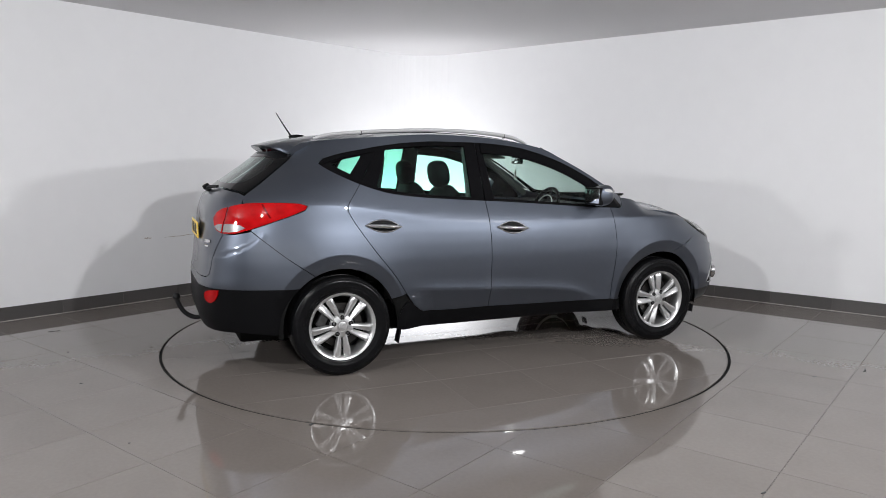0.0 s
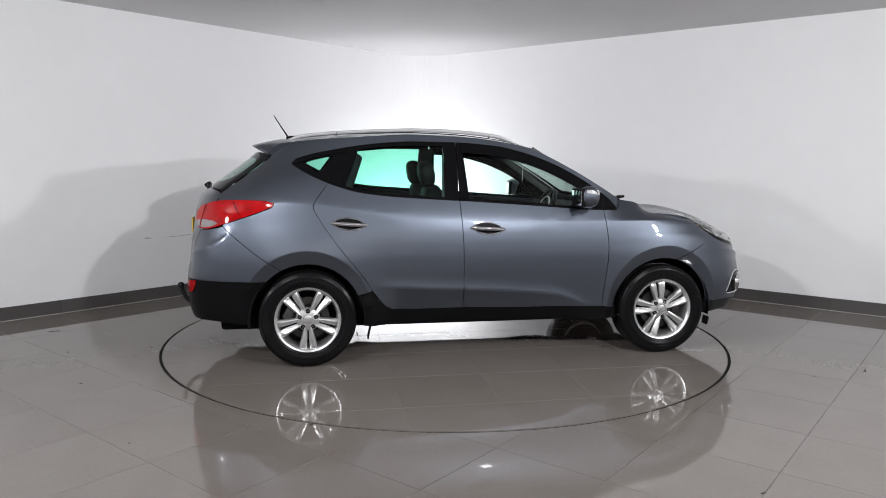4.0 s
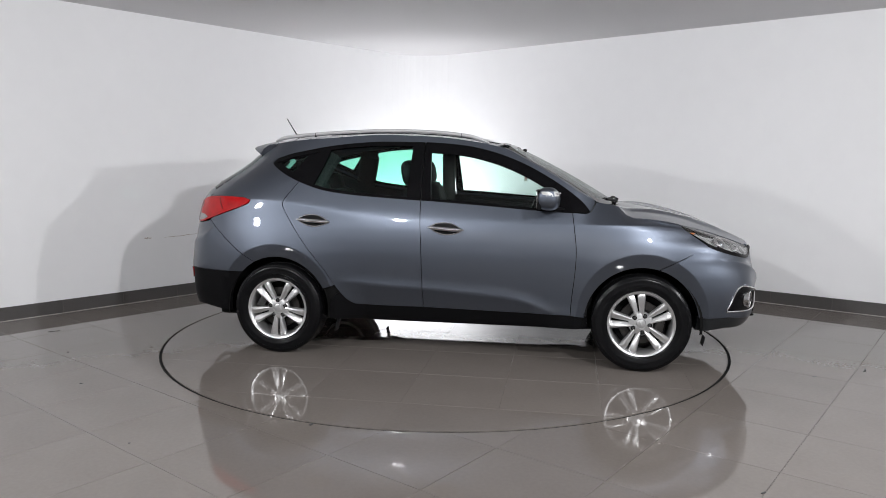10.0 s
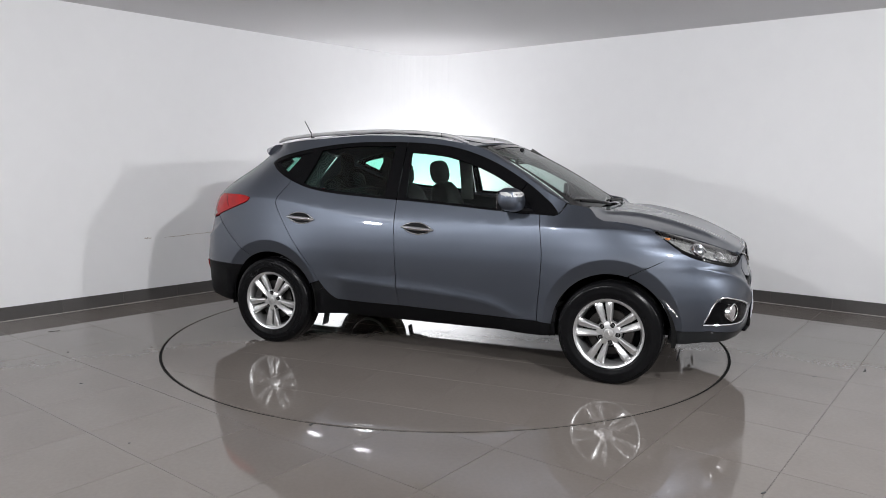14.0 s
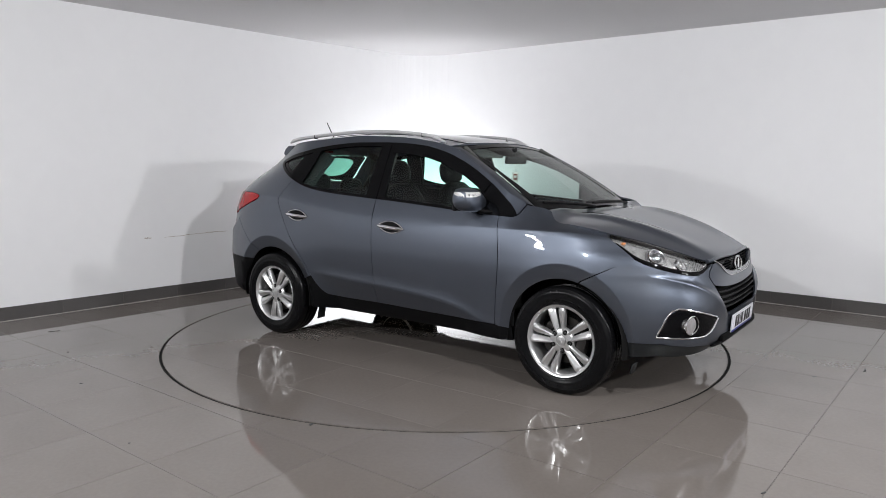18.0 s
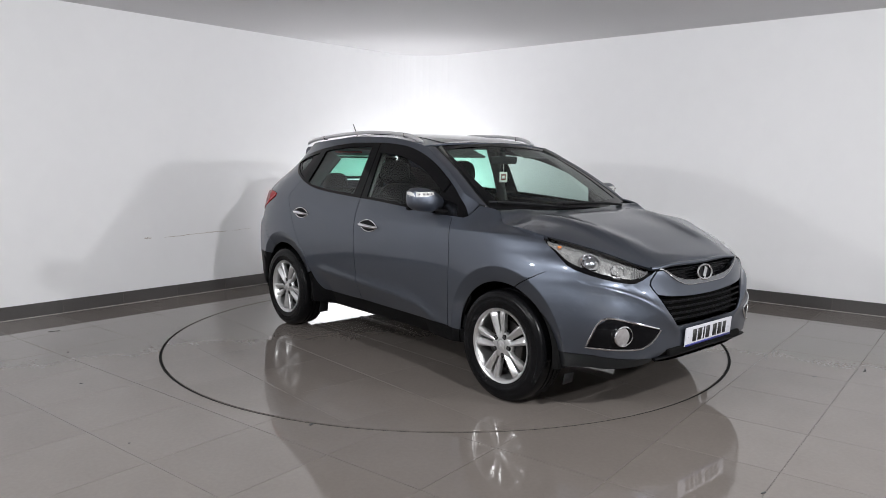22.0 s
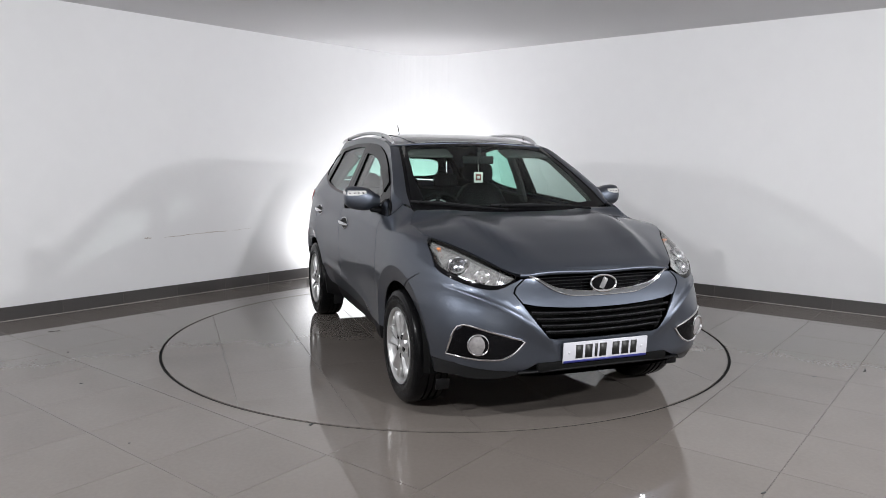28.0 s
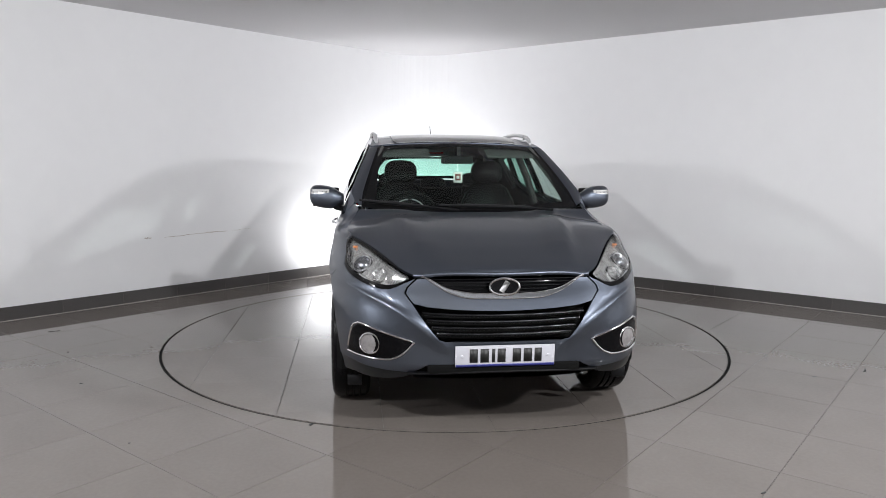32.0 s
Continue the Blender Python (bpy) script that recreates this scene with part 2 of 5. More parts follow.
def skirting():
    w, t = 0.57, 0.012
    me = None
    for start, d, first in ((CORNER, LEFT, 0.852), (CORNER, RIGHT, 0.78)):
        n = Vector((d.y, -d.x)) if d is LEFT else Vector((-d.y, d.x))
        if n.dot(-CORNER) < 0:
            n = -n
        for i in range(11):
            if me is None:
                b = bmesh.new()
                box(b, Matrix(), w - 0.004, t, SKIRT_H, 0.002, 1)
                me = bpy.data.meshes.new("skirting_tile")
                b.to_mesh(me)
                b.free()
                me.materials.append(SKIRT)
            c = start + d * (first + (i + 0.5) * w) + n * (t / 2 + 0.001)
            ob = piece("skirting_tile", me, baseboard)
            ob.matrix_basis = pose(c.x, c.y, SKIRT_H / 2, 0, 0, math.degrees(math.atan2(d.y, d.x)))
    arc = LINE[1:-1]
    b = bmesh.new()
    for q, r in zip(arc, arc[1:]):
        d = r - q
        m = (q + r) / 2 + Vector((d.y, -d.x)).normalized() * 0.008
        box(b, pose(m.x, m.y, SKIRT_H / 2, 0, 0, math.degrees(math.atan2(d.y, d.x))), d.length + 0.003, t, SKIRT_H)
    part("skirting_tile", b, SKIRT, baseboard, smooth=False)
    for d, n in ((LEFT, Vector((0.7493, -0.6623))), (RIGHT, Vector((-0.612, -0.790)))):
        b = bmesh.new()
        q = CORNER + d * 3.9 + n * 0.0145
        box(b, pose(q.x, q.y, 0.002, 0, 0, math.degrees(math.atan2(d.y, d.x))), 6.4, 0.004, 0.005)
        part("floor_joint", b, CAULK, baseboard, "pale joint between skirting and floor", smooth=False)
        for i in range(12):
            c = CORNER + d * ((0.852 if d is LEFT else 0.78) + i * w) + n * 0.0125
            b = bmesh.new()
            box(b, pose(c.x, c.y, SKIRT_H / 2, 0, 0, math.degrees(math.atan2(d.y, d.x))), 0.004, 0.0022, SKIRT_H - 0.004)
            part("tile_joint", b, GROUT, baseboard, smooth=False)


# ---------------------------------------------------------------- floor and turntable
RING, GAP = 2.245, 0.011
PITCH = 0.600
FLOOR_TURN = radians(-38)


def cut_tile(cx, cy, turn, outside):
    """Outline of one square tile cut by the ring: the runs of its edge that stay, closed along the ring."""
    h = PITCH / 2 - 0.0012
    c, s = math.cos(turn), math.sin(turn)
    edge = []
    for k in range(4):
        ax, ay = ((-h, -h), (h, -h), (h, h), (-h, h))[k]
        bx, by = ((h, -h), (h, h), (-h, h), (-h, -h))[k]
        for j in range(40):
            u, v = ax + (bx - ax) * j / 40, ay + (by - ay) * j / 40
            edge.append((cx + c * u - s * v, cy + s * u + c * v))
    R = RING + GAP if outside else RING - GAP
    keep = [(math.hypot(*q) > R) == outside for q in edge]
    if all(keep):
        return None if outside or max(math.hypot(*q) for q in edge) < R else None, True
    if not any(keep):
        return [], False
    n = len(edge)
    i0 = next(i for i in range(n) if keep[i] and not keep[i - 1])
    polys, run = [], []
    for i in range(i0, i0 + n + 1):
        if i < i0 + n and keep[i % n]:
            run.append(edge[i % n])
        elif run:
            a0, a1 = math.atan2(run[-1][1], run[-1][0]), math.atan2(run[0][1], run[0][0])
            d = (a1 - a0 + math.pi) % math.tau - math.pi
            k = max(2, int(abs(d) * RING / 0.02))
            arc = [(R * math.cos(a0 + d * j / k), R * math.sin(a0 + d * j / k)) for j in range(k + 1)]
            polys.append(run + arc)
            run = []
    return polys, False


def slab(poly, top=0.0, deep=0.008):
    b = bmesh.new()
    vs = [b.verts.new((x, y, top)) for x, y in poly]
    f = b.faces.new(vs)
    if f.normal.z < 0 or sum(p[0] * q[1] - q[0] * p[1] for p, q in zip(poly, poly[1:] + poly[:1])) < 0:
        f.normal_flip()
    r = bmesh.ops.extrude_edge_only(b, edges=list(b.edges))
    for v in (g for g in r["geom"] if isinstance(g, bmesh.types.BMVert)):
        v.co.z -= deep
    bmesh.ops.recalc_face_normals(b, faces=b.faces)
    return b


def square():
    h = PITCH / 2 - 0.0012
    b = bmesh.new()
    box(b, pose(0, 0, -0.004), 2 * h, 2 * h, 0.008, 0.0012, 1)
    me = bpy.data.meshes.new("tile")
    b.to_mesh(me)
    b.free()
    me.materials.append(TILE)
    return me


floor = tagged(new("floor"), "polished grey-beige porcelain floor tiles with thin joints", "floor", kind="structure")
bm = bmesh.new()
circle = [(math.cos(a) * (RING + GAP), math.sin(a) * (RING + GAP)) for a in np.linspace(0, math.tau, 160, endpoint=False)]
inner = [bm.verts.new((x, y, -0.0025)) for x, y in circle]
outer = [bm.verts.new((x * 5, y * 5, -0.0025)) for x, y in circle]
low = [bm.verts.new((x, y, -0.06)) for x, y in circle]
for k in range(160):
    j = (k + 1) % 160
    bm.faces.new((inner[k], outer[k], outer[j], inner[j]))
    bm.faces.new((inner[k], inner[j], low[j], low[k]))
bm.faces.new(low)
part("screed", bm, GROUT, floor, "dark grout bed", smooth=False)
turntable = tagged(new("turntable"), "round tiled turntable flush with the floor, turning slowly", "turntable")


def tiles():
    me = square()
    c, s = math.cos(FLOOR_TURN), math.sin(FLOOR_TURN)
    # b runs along c,s ; a across it
    hidden = bmesh.new()
    for ia in range(-18, 17):
        for ib in range(-19, 19):
            a, b = -2.97 + (ia + 0.5) * PITCH, -0.08 + (ib + 0.5) * PITCH
            x, y = b * c - a * s, b * s + a * c
            if not -8.9 < y < 4.7 or abs(x) > 5.9 or math.hypot(x, y) < RING - 0.5:
                continue
            q = Vector((x, y)) - CORNER
            if q.dot(Vector((-0.7493, 0.6623))) > 0.45 or q.dot(Vector((0.612, 0.790))) > 0.45:
                continue
            if y < -6.3:
                box(hidden, pose(x, y, -0.004, 0, 0, -38), PITCH - 0.0024, PITCH - 0.0024, 0.008)
                continue
            polys, whole = cut_tile(x, y, FLOOR_TURN, True)
            if whole:
                piece("tile", me, floor).matrix_basis = pose(x, y, 0, 0, 0, -38)
            else:
                for poly in polys:
                    if len(poly) > 12:
                        part("tile", slab(poly), TILE, floor, smooth=False)
    tagged(part("tile_field", hidden, TILE, floor, smooth=False), kind="stuff")
    for i in range(-5, 5):
        for j in range(-5, 5):
            x, y = 0.035 + (i + 0.5) * 0.597, -0.605 + (j + 0.5) * 0.6
            polys, whole = cut_tile(x, y, 0, False)
            if whole:
                piece("tile", me, turntable).matrix_basis = pose(x, y, 0)
            else:
                for poly in polys:
                    if len(poly) > 12:
                        part("tile", slab(poly), TILE, turntable, smooth=False)


b = bmesh.new()
lathe(b, [(0.0, -0.0025), (RING - GAP, -0.0025), (RING - GAP, -0.05)], sides=160)
part("platform", b, GROUT, turntable, smooth=False)
b = bmesh.new()
lathe(b, [(RING - GAP + 0.001, -0.006), (RING + GAP - 0.001, -0.006), (RING + GAP - 0.001, -0.02)], sides=160)
part("edge_strip", b, RING_RUBBER, turntable, "thin black edge ring", smooth=False)

# ---------------------------------------------------------------- car body surfaces
# x forward, y to the car's left, z up; the near (right) side has y < 0
HUB, WHEEL_R = 0.335, 0.347
crease = curve((-2.2, 1.15), (-1.51, 1.153), (-1.27, 1.139), (-0.95, 1.093), (-0.67, 1.054), (-0.2, 1.025), (0.37, 1.009),
               (0.85, 1.013), (1.29, 1.020), (1.54, 1.006), (2.1, 0.94))
low_width = curve((0.15, 0.80), (0.22, 0.842), (0.30, 0.868), (0.38, 0.877), (0.44, 0.881), (0.50, 0.887), (0.60, 0.898), (0.70, 0.908),
                  (0.78, 0.912), (0.86, 0.909), (0.94, 0.901), (1.02, 0.888), (1.10, 0.876), (1.20, 0.862))
lean = curve((0.6, 0.44), (0.85, 0.46), (1.0, 0.85), (1.15, 1.25), (1.22, 1.9), (1.34, 2.3), (1.7, 2.4))
front_x = curve((0.15, 1.93), (0.20, 1.99), (0.25, 2.05), (0.31, 2.12), (0.40, 2.155), (0.50, 2.155), (0.60, 2.16), (0.75, 2.135), (0.84, 2.125), (0.868, 2.105),
                (0.896, 2.062), (0.925, 1.995), (0.957, 1.94), (0.99, 1.885), (1.024, 1.81), (1.06, 1.77), (1.1, 1.72), (1.3, 1.6), (1.6, 1.3))
rear_x = curve((0.15, -2.00), (0.25, -2.10), (0.32, -2.168), (0.42, -2.194), (0.60, -2.196), (0.72, -2.178), (0.85, -2.166), (0.96, -2.149),
               (1.06, -2.138), (1.184, -2.10), (1.253, -2.025), (1.49, -1.72), (1.56, -1.64), (1.65, -1.52))
rear_n = curve((0.3, 4.5), (0.6, 4.45), (0.85, 4.1), (1.05, 3.9), (1.25, 3.3), (1.41, 2.6), (1.6, 2.4))
front_n = curve((0.3, 4.2), (0.5, 4.5), (0.65, 4.1), (0.8, 3.6), (0.95, 3.4), (1.2, 3.3))
X0, SPAN = 0.9, 1.75
gutter = curve((-1.75, 1.55), (-1.42, 1.573), (-1.19, 1.595), (-0.98, 1.608), (-0.57, 1.634), (-0.15, 1.618), (0.06, 1.594), (0.33, 1.542),
               (0.48, 1.469), (0.69, 1.354), (0.90, 1.222), (1.0, 1.168))


def crest(a):
    """Radius of the wheel-arch lip's edge at an angle over the hub (degrees)."""
    return 0.490 - 0.045 * min(1.0, abs(a - 84) / 84) ** 2


def bumpy(r, a):
    """Relief of a wheel-arch lip at a distance and angle from the hub."""
    c = crest(a)
    if r < c:
        t = min(1.0, max(0.0, (c - r) / (c - 0.385)))
        return 0.015 - 0.030 * t
    return 0.015 * max(0.0, 1 - (r - c) / 0.26) ** 2


crease_soft = curve((-1.1, 0.006), (-0.80, 0.012), (-0.55, 0.06), (0.15, 0.06), (0.36, 0.014), (0.5, 0.006))


scoop = curve((-0.83, 0.563), (-0.46, 0.539), (-0.21, 0.529), (0.155, 0.506), (0.456, 0.474), (0.596, 0.437), (0.70, 0.398), (0.76, 0.385))


def half_width(x, z):
    zc = crease(x)
    w = low_width(min(z, zc))
    # scoop along the foot of the doors, under a sharp edge
    if -0.86 < x < 0.76 and z < 0.68:
        d = scoop(x) - z
        w += (0.010 * max(0.0, 1 + d / 0.09) ** 2 if d < 0 else 0.010 - 0.32 * d) * max(0.0, min(1, (x + 0.86) * 5, (0.76 - x) * 5))
    d, r = z - zc, crease_soft(x)
    w -= lean(x) * (math.sqrt(d * d + r * r) + d) / 2 + 0.06 * max(0, d - 0.2) ** 2 - lean(x) * r / 2 * math.exp(-abs(d) / 0.15)
    for hub in (1.32, -1.32):
        if abs(x - hub) < 0.8 and z < zc:
            w += bumpy(math.hypot(x - hub, z - HUB), math.degrees(math.atan2(z - HUB, (x - hub) * (1 if hub > 0 else -1)))) * min(1.0, max(0.0, (zc - z) / 0.12))
    return w


ridge_y = curve((0.50, 0.31), (0.56, 0.376), (0.639, 0.471), (0.694, 0.56), (0.755, 0.70), (0.79, 0.817), (0.80, 0.85))


ledge = curve((-2.12, 0.80), (-2.086, 0.805), (-1.975, 0.836), (-1.891, 0.881), (-1.804, 0.96))


def skin(s, z):
    """A point of the body's flank, which wraps round the nose (s > X0) and the tail (s < -X0)."""
    if s > X0:
        a = min((s - X0) / SPAN, 1) * math.pi / 2
        end, n, sign = front_x(z), front_n(z), 1
    elif s < -X0:
        a = min((-s - X0) / SPAN, 1) * math.pi / 2
        end, n, sign = -rear_x(z), rear_n(z), -1
    else:
        return Vector((s, -half_width(s, z), z))
    si, co = math.sin(a), math.cos(a)
    r = (si ** n + co ** n) ** (-1 / n)
    x = sign * (X0 + r * si * (end - X0))
    y = half_width(x, z) * r * co
    if sign < 0 and 0.55 < z < 1.0 and x < -1.80 and y > 0.56:
        d = ledge(x) - z
        k = min(1.0, max(0.0, (d + 0.035) / 0.035)) * min(1.0, max(0.0, 1 - d / 0.26)) * min(1.0, (-1.80 - x) / 0.12) * min(1.0, (y - 0.56) / 0.08)
        x, y = x - 0.014 * k * si, y + 0.014 * k * co
    if sign > 0 and 0.45 < z < 0.86:
        # ridge that runs from under the headlamp to the foot of the grille
        d = y - ridge_y(z)
        x += 0.017 * (max(0.0, 1 - d / 0.17) ** 2 if d > 0 else max(0.0, 1 + d / 0.06) ** 1.6) * max(0.0, min(1, (z - 0.45) / 0.1, (0.815 - z) / 0.07))
    return Vector((x, -y, z))


def at_x(x, z):
    """Skin coordinates of the flank's point at x, z."""
    if abs(x) <= X0:
        return (x, z)
    end, n = (front_x(z), front_n(z)) if x > 0 else (-rear_x(z), rear_n(z))
    q = min((abs(x) - X0) / (end - X0), 0.9999)
    a = math.atan2(q, (1 - q ** n) ** (1 / n))
    return (math.copysign(X0 + a * 2 / math.pi * SPAN, x), z)


def at_y(y, z, sign=1):
    """Skin coordinates of the nose's (sign 1) or the tail's (sign -1) point at |y|, z."""
    end, n = (front_x(z), front_n(z)) if sign > 0 else (-rear_x(z), rear_n(z))
    x = sign * (end - 0.05)
    for _ in range(4):
        q = min(abs(y) / half_width(x, z), 0.9999)
        u = (1 - q ** n) ** (1 / n)
        x = sign * (X0 + u * (end - X0))
    a = math.atan2(u, q)
    return (sign * (X0 + a * 2 / math.pi * SPAN), z)


def flank(s, z):
    return skin(s, z)


def arch(hub, a0, a1, r=0.388, k=24):
    """Wheel-arch edge between two angles (degrees from the car's nose, over the top)."""
    return [at_x(hub + r * math.cos(radians(a)), HUB + (r + 0.008 * math.sin(radians(a))) * math.sin(radians(a))) for a in np.linspace(a0, a1, k)]


def panel(name, poly, surf, mat, parent, label="", step=0.03, flange=0.014, inset=0.0, mirror=True, lines=(), whole=False, out=1.0):
    """A sheet on the surface surf inside the outline poly (surface coordinates), with its edge turned in.
    mirror: also for the car's other side; whole: both halves in one mesh, joined at the middle."""
    from mathutils.geometry import delaunay_2d_cdt
    ring = []
    n = len(poly)
    for i in range(n):
        a, b = Vector(poly[i][:2]), Vector(poly[(i + 1) % n][:2])
        k = max(1, round((b - a).length / (step * 0.8)))
        ring += [a.lerp(b, j / k) for j in range(k)]
    clean = []
    for q in ring:
        if not clean or (q - clean[-1]).length > 1e-4:
            clean.append(q)
    if (clean[0] - clean[-1]).length < 1e-4:
        clean.pop()
    ring = clean
    P = np.array([tuple(q) for q in ring])
    lo, hi = P.min(0), P.max(0)
    gx, gy = np.meshgrid(np.arange(lo[0] + step / 2, hi[0], step), np.arange(lo[1] + step / 2, hi[1], step))
    G = np.stack([gx.ravel(), gy.ravel()], 1)
    A, B = P, np.roll(P, -1, 0)
    inside = np.zeros(len(G), bool)
    near = np.full(len(G), 9.0)
    for a, b in zip(A, B):
        hit = (a[1] > G[:, 1]) != (b[1] > G[:, 1])
        if abs(b[1] - a[1]) > 1e-12:
            inside ^= hit & (G[:, 0] < (b[0] - a[0]) * (G[:, 1] - a[1]) / (b[1] - a[1]) + a[0])
        d = b - a
        t = np.clip(((G - a) @ d) / max(d @ d, 1e-12), 0, 1)
        near = np.minimum(near, np.linalg.norm(G - a - t[:, None] * d, axis=1))
    G = G[inside & (near > step * 0.45)]
    fold, edges = [], []
    for line in lines:
        row = []
        for q in line:
            d = np.array(q[:2])
            ok, dist = False, 9.0
            for a, b in zip(A, B):
                if (a[1] > d[1]) != (b[1] > d[1]) and d[0] < (b[0] - a[0]) * (d[1] - a[1]) / (b[1] - a[1]) + a[0]:
                    ok = not ok
                e = b - a
                dist = min(dist, float(np.linalg.norm(d - a - np.clip(((d - a) @ e) / max(e @ e, 1e-12), 0, 1) * e)))
            if ok and dist > 0.002:
                row.append(d)
            elif row:
                fold.append(row)
                row = []
        if row:
            fold.append(row)
    for row in fold:
        R = np.array(row)
        if len(G):
            G = G[np.min(np.linalg.norm(G[:, None] - R[None], axis=2), axis=1) > step * 0.4]
    vs = ring + [Vector(q) for q in G.tolist()]
    for row in fold:
        n0 = len(vs)
        vs += [Vector(q.tolist()) for q in row]
        edges += [(n0 + k, n0 + k + 1) for k in range(len(row) - 1)]
    v2, _, faces, orig, _, _ = delaunay_2d_cdt(vs, edges, [list(range(len(ring)))], 1, 1e-6)
    e = 1e-3
    verts, norms = [], []
    for q in v2:
        p0 = surf(q[0], q[1])
        du = surf(q[0] + e, q[1]) - surf(q[0] - e, q[1])
        dv = surf(q[0], q[1] + e) - surf(q[0], q[1] - e)
        nn = du.cross(dv) * out
        nn = nn.normalized() if nn.length > 1e-12 else Vector((0, -1, 0))
        verts.append(p0 - nn * inset)
        norms.append(nn)
    back = {}
    for i, os in enumerate(orig):
        for o in os:
            back[o] = i
    loop = [back[i] for i in range(len(ring)) if i in back]
    tri = []
    for f in faces:
        f = list(f)
        nn = (verts[f[1]] - verts[f[0]]).cross(verts[f[2]] - verts[f[0]])
        tri.append(tuple(f if nn.dot(norms[f[0]]) > 0 else f[::-1]))
    if flange:
        m, base = len(loop), len(verts)
        for j, i in enumerate(loop):
            t = verts[loop[(j + 1) % m]] - verts[loop[j - 1]]
            w = t.cross(norms[i]).normalized()
            verts.append(verts[i].copy())
            norms.append(w)
        for j, i in enumerate(loop):
            verts.append(verts[i] - norms[i] * flange)
            norms.append(norms[base + j])
        for j in range(m):
            k = (j + 1) % m
            if whole and abs(verts[loop[j]].y) < 2e-3 and abs(verts[loop[k]].y) < 2e-3:
                continue
            tri.append((base + j, base + m + j, base + m + k, base + k))
    made = []
    if whole:
        n = len(verts)
        verts = verts + [Vector((v.x, -v.y, v.z)) for v in verts]
        norms = norms + [Vector((v.x, -v.y, v.z)) for v in norms]
        tri = tri + [tuple(i + n for i in f[::-1]) for f in tri]
        made.append(piece(name, mesh_of(name, verts, tri, mat, norms), parent, label))
    else:
        made.append(piece(name, mesh_of(name, verts, tri, mat, norms), parent, label))
        if mirror:
            v3 = [Vector((v.x, -v.y, v.z)) for v in verts]
            n3 = [Vector((v.x, -v.y, v.z)) for v in norms]
            made.append(piece(name, mesh_of(name, v3, [f[::-1] for f in tri], mat, n3), parent, label))
    return made


def xz(*pts, step=0.03):
    """Smooth curve through flank points (x, z), in skin coordinates."""
    return [at_x(q[0], q[1]) for q in spline([(*p, 0) for p in pts], step)]


def yz(*pts, step=0.03, sign=1):
    """Smooth curve through nose or tail points (y, z), in skin coordinates."""
    return [at_y(q[0], q[1], sign) for q in spline([(*p, 0) for p in pts], step)]


car = tagged(new("car"), "metallic grey five-door SUV with silver alloy wheels on the turntable", "car")

GAP_F = [(0.836, 1.092), (0.85, 0.995), (0.868, 0.834), (0.862, 0.671), (0.845, 0.50), (0.838, 0.378)]
GAP_B = [(-0.240, 1.160), (-0.230, 0.987), (-0.221, 0.826), (-0.212, 0.388)]
GAP_R = [(-1.165, 1.288), (-1.215, 1.22), (-1.268, 1.14), (-1.25, 1.068), (-1.11, 0.86), (-0.95, 0.658), (-0.87, 0.535), (-0.79, 0.433), (-0.73, 0.394)]
BELT = [(-1.42, 1.42), (-1.36, 1.376), (-1.18, 1.289), (-1.04, 1.241), (-0.96, 1.221), (-0.76, 1.194), (-0.56, 1.179), (-0.24, 1.160),
        (-0.15, 1.156), (0.26, 1.128), (0.62, 1.102), (0.836, 1.092)]
HEAD_TOP = [(-1.42, 1.42), (-1.415, 1.436), (-1.39, 1.453), (-1.27, 1.490), (-1.14, 1.516), (-0.98, 1.545), (-0.77, 1.571), (-0.56, 1.583), (-0.23, 1.579),
            (0.06, 1.556), (0.26, 1.512), (0.47, 1.436), (0.68, 1.326), (0.81, 1.241), (0.92, 1.150), (0.955, 1.105), (0.93, 1.090), (0.836, 1.092)]
G = 0.0025


def flat_xz(*pts):
    return [at_x(*q) for q in pts]


def shift(pts, dx=0.0, dz=0.0):
    return [(x + dx, z + dz) for x, z in pts]


def lip_lines(hub):
    """Fold lines on both sides of a wheel-arch edge."""
    out = []
    for d in (-0.006, 0.006):
        out.append([at_x(hub + (crest(a) + d) * math.cos(radians(a)) * (1 if hub > 0 else -1), HUB + (crest(a) + d) * math.sin(radians(a))) for a in np.linspace(0, 180, 60)])
    return out


def crease_lines():
    return [[at_x(x, crease(x) + d) for x in np.linspace(-1.9, 1.9, 110)] for d in (-0.008, 0.004)]


def scoop_lines():
    return [[(x, scoop(x) + d) for x in np.linspace(-0.83, 0.72, 70)] for d in (-0.012, 0.0, 0.020)]


def ledge_lines():
    return [[at_x(x, ledge(x) + d) for x in np.linspace(-2.10, -1.81, 30)] for d in (-0.004, 0.034)]


def ridge_lines():
    return [[at_y(ridge_y(z) + d, z) for z in np.linspace(0.50, 0.785, 40)] for d in (-0.045, -0.022, 0.0, 0.03)]


FOLDS = ledge_lines() + ridge_lines() + scoop_lines() + lip_lines(1.32) + lip_lines(-1.32) + crease_lines()
# doors
front_belt = [q for q in BELT if q[0] > -0.2]
panel("front_door", xz(*shift(GAP_B, G)) [::-1] + xz(*front_belt) + xz(*shift(GAP_F, -G)) + xz((0.838, 0.378), (0.26, 0.380), (-0.212, 0.388)), flank, PAINT, car, lines=FOLDS)
rear_belt = [q for q in BELT if -1.18 < q[0] < -0.2]
panel("rear_door", xz(*shift(GAP_R, G))[::-1] + xz(*rear_belt) + xz(*shift(GAP_B, -G)) + xz((-0.214, 0.388), (-0.55, 0.386), (-0.73, 0.394)), flank, PAINT, car, lines=FOLDS)
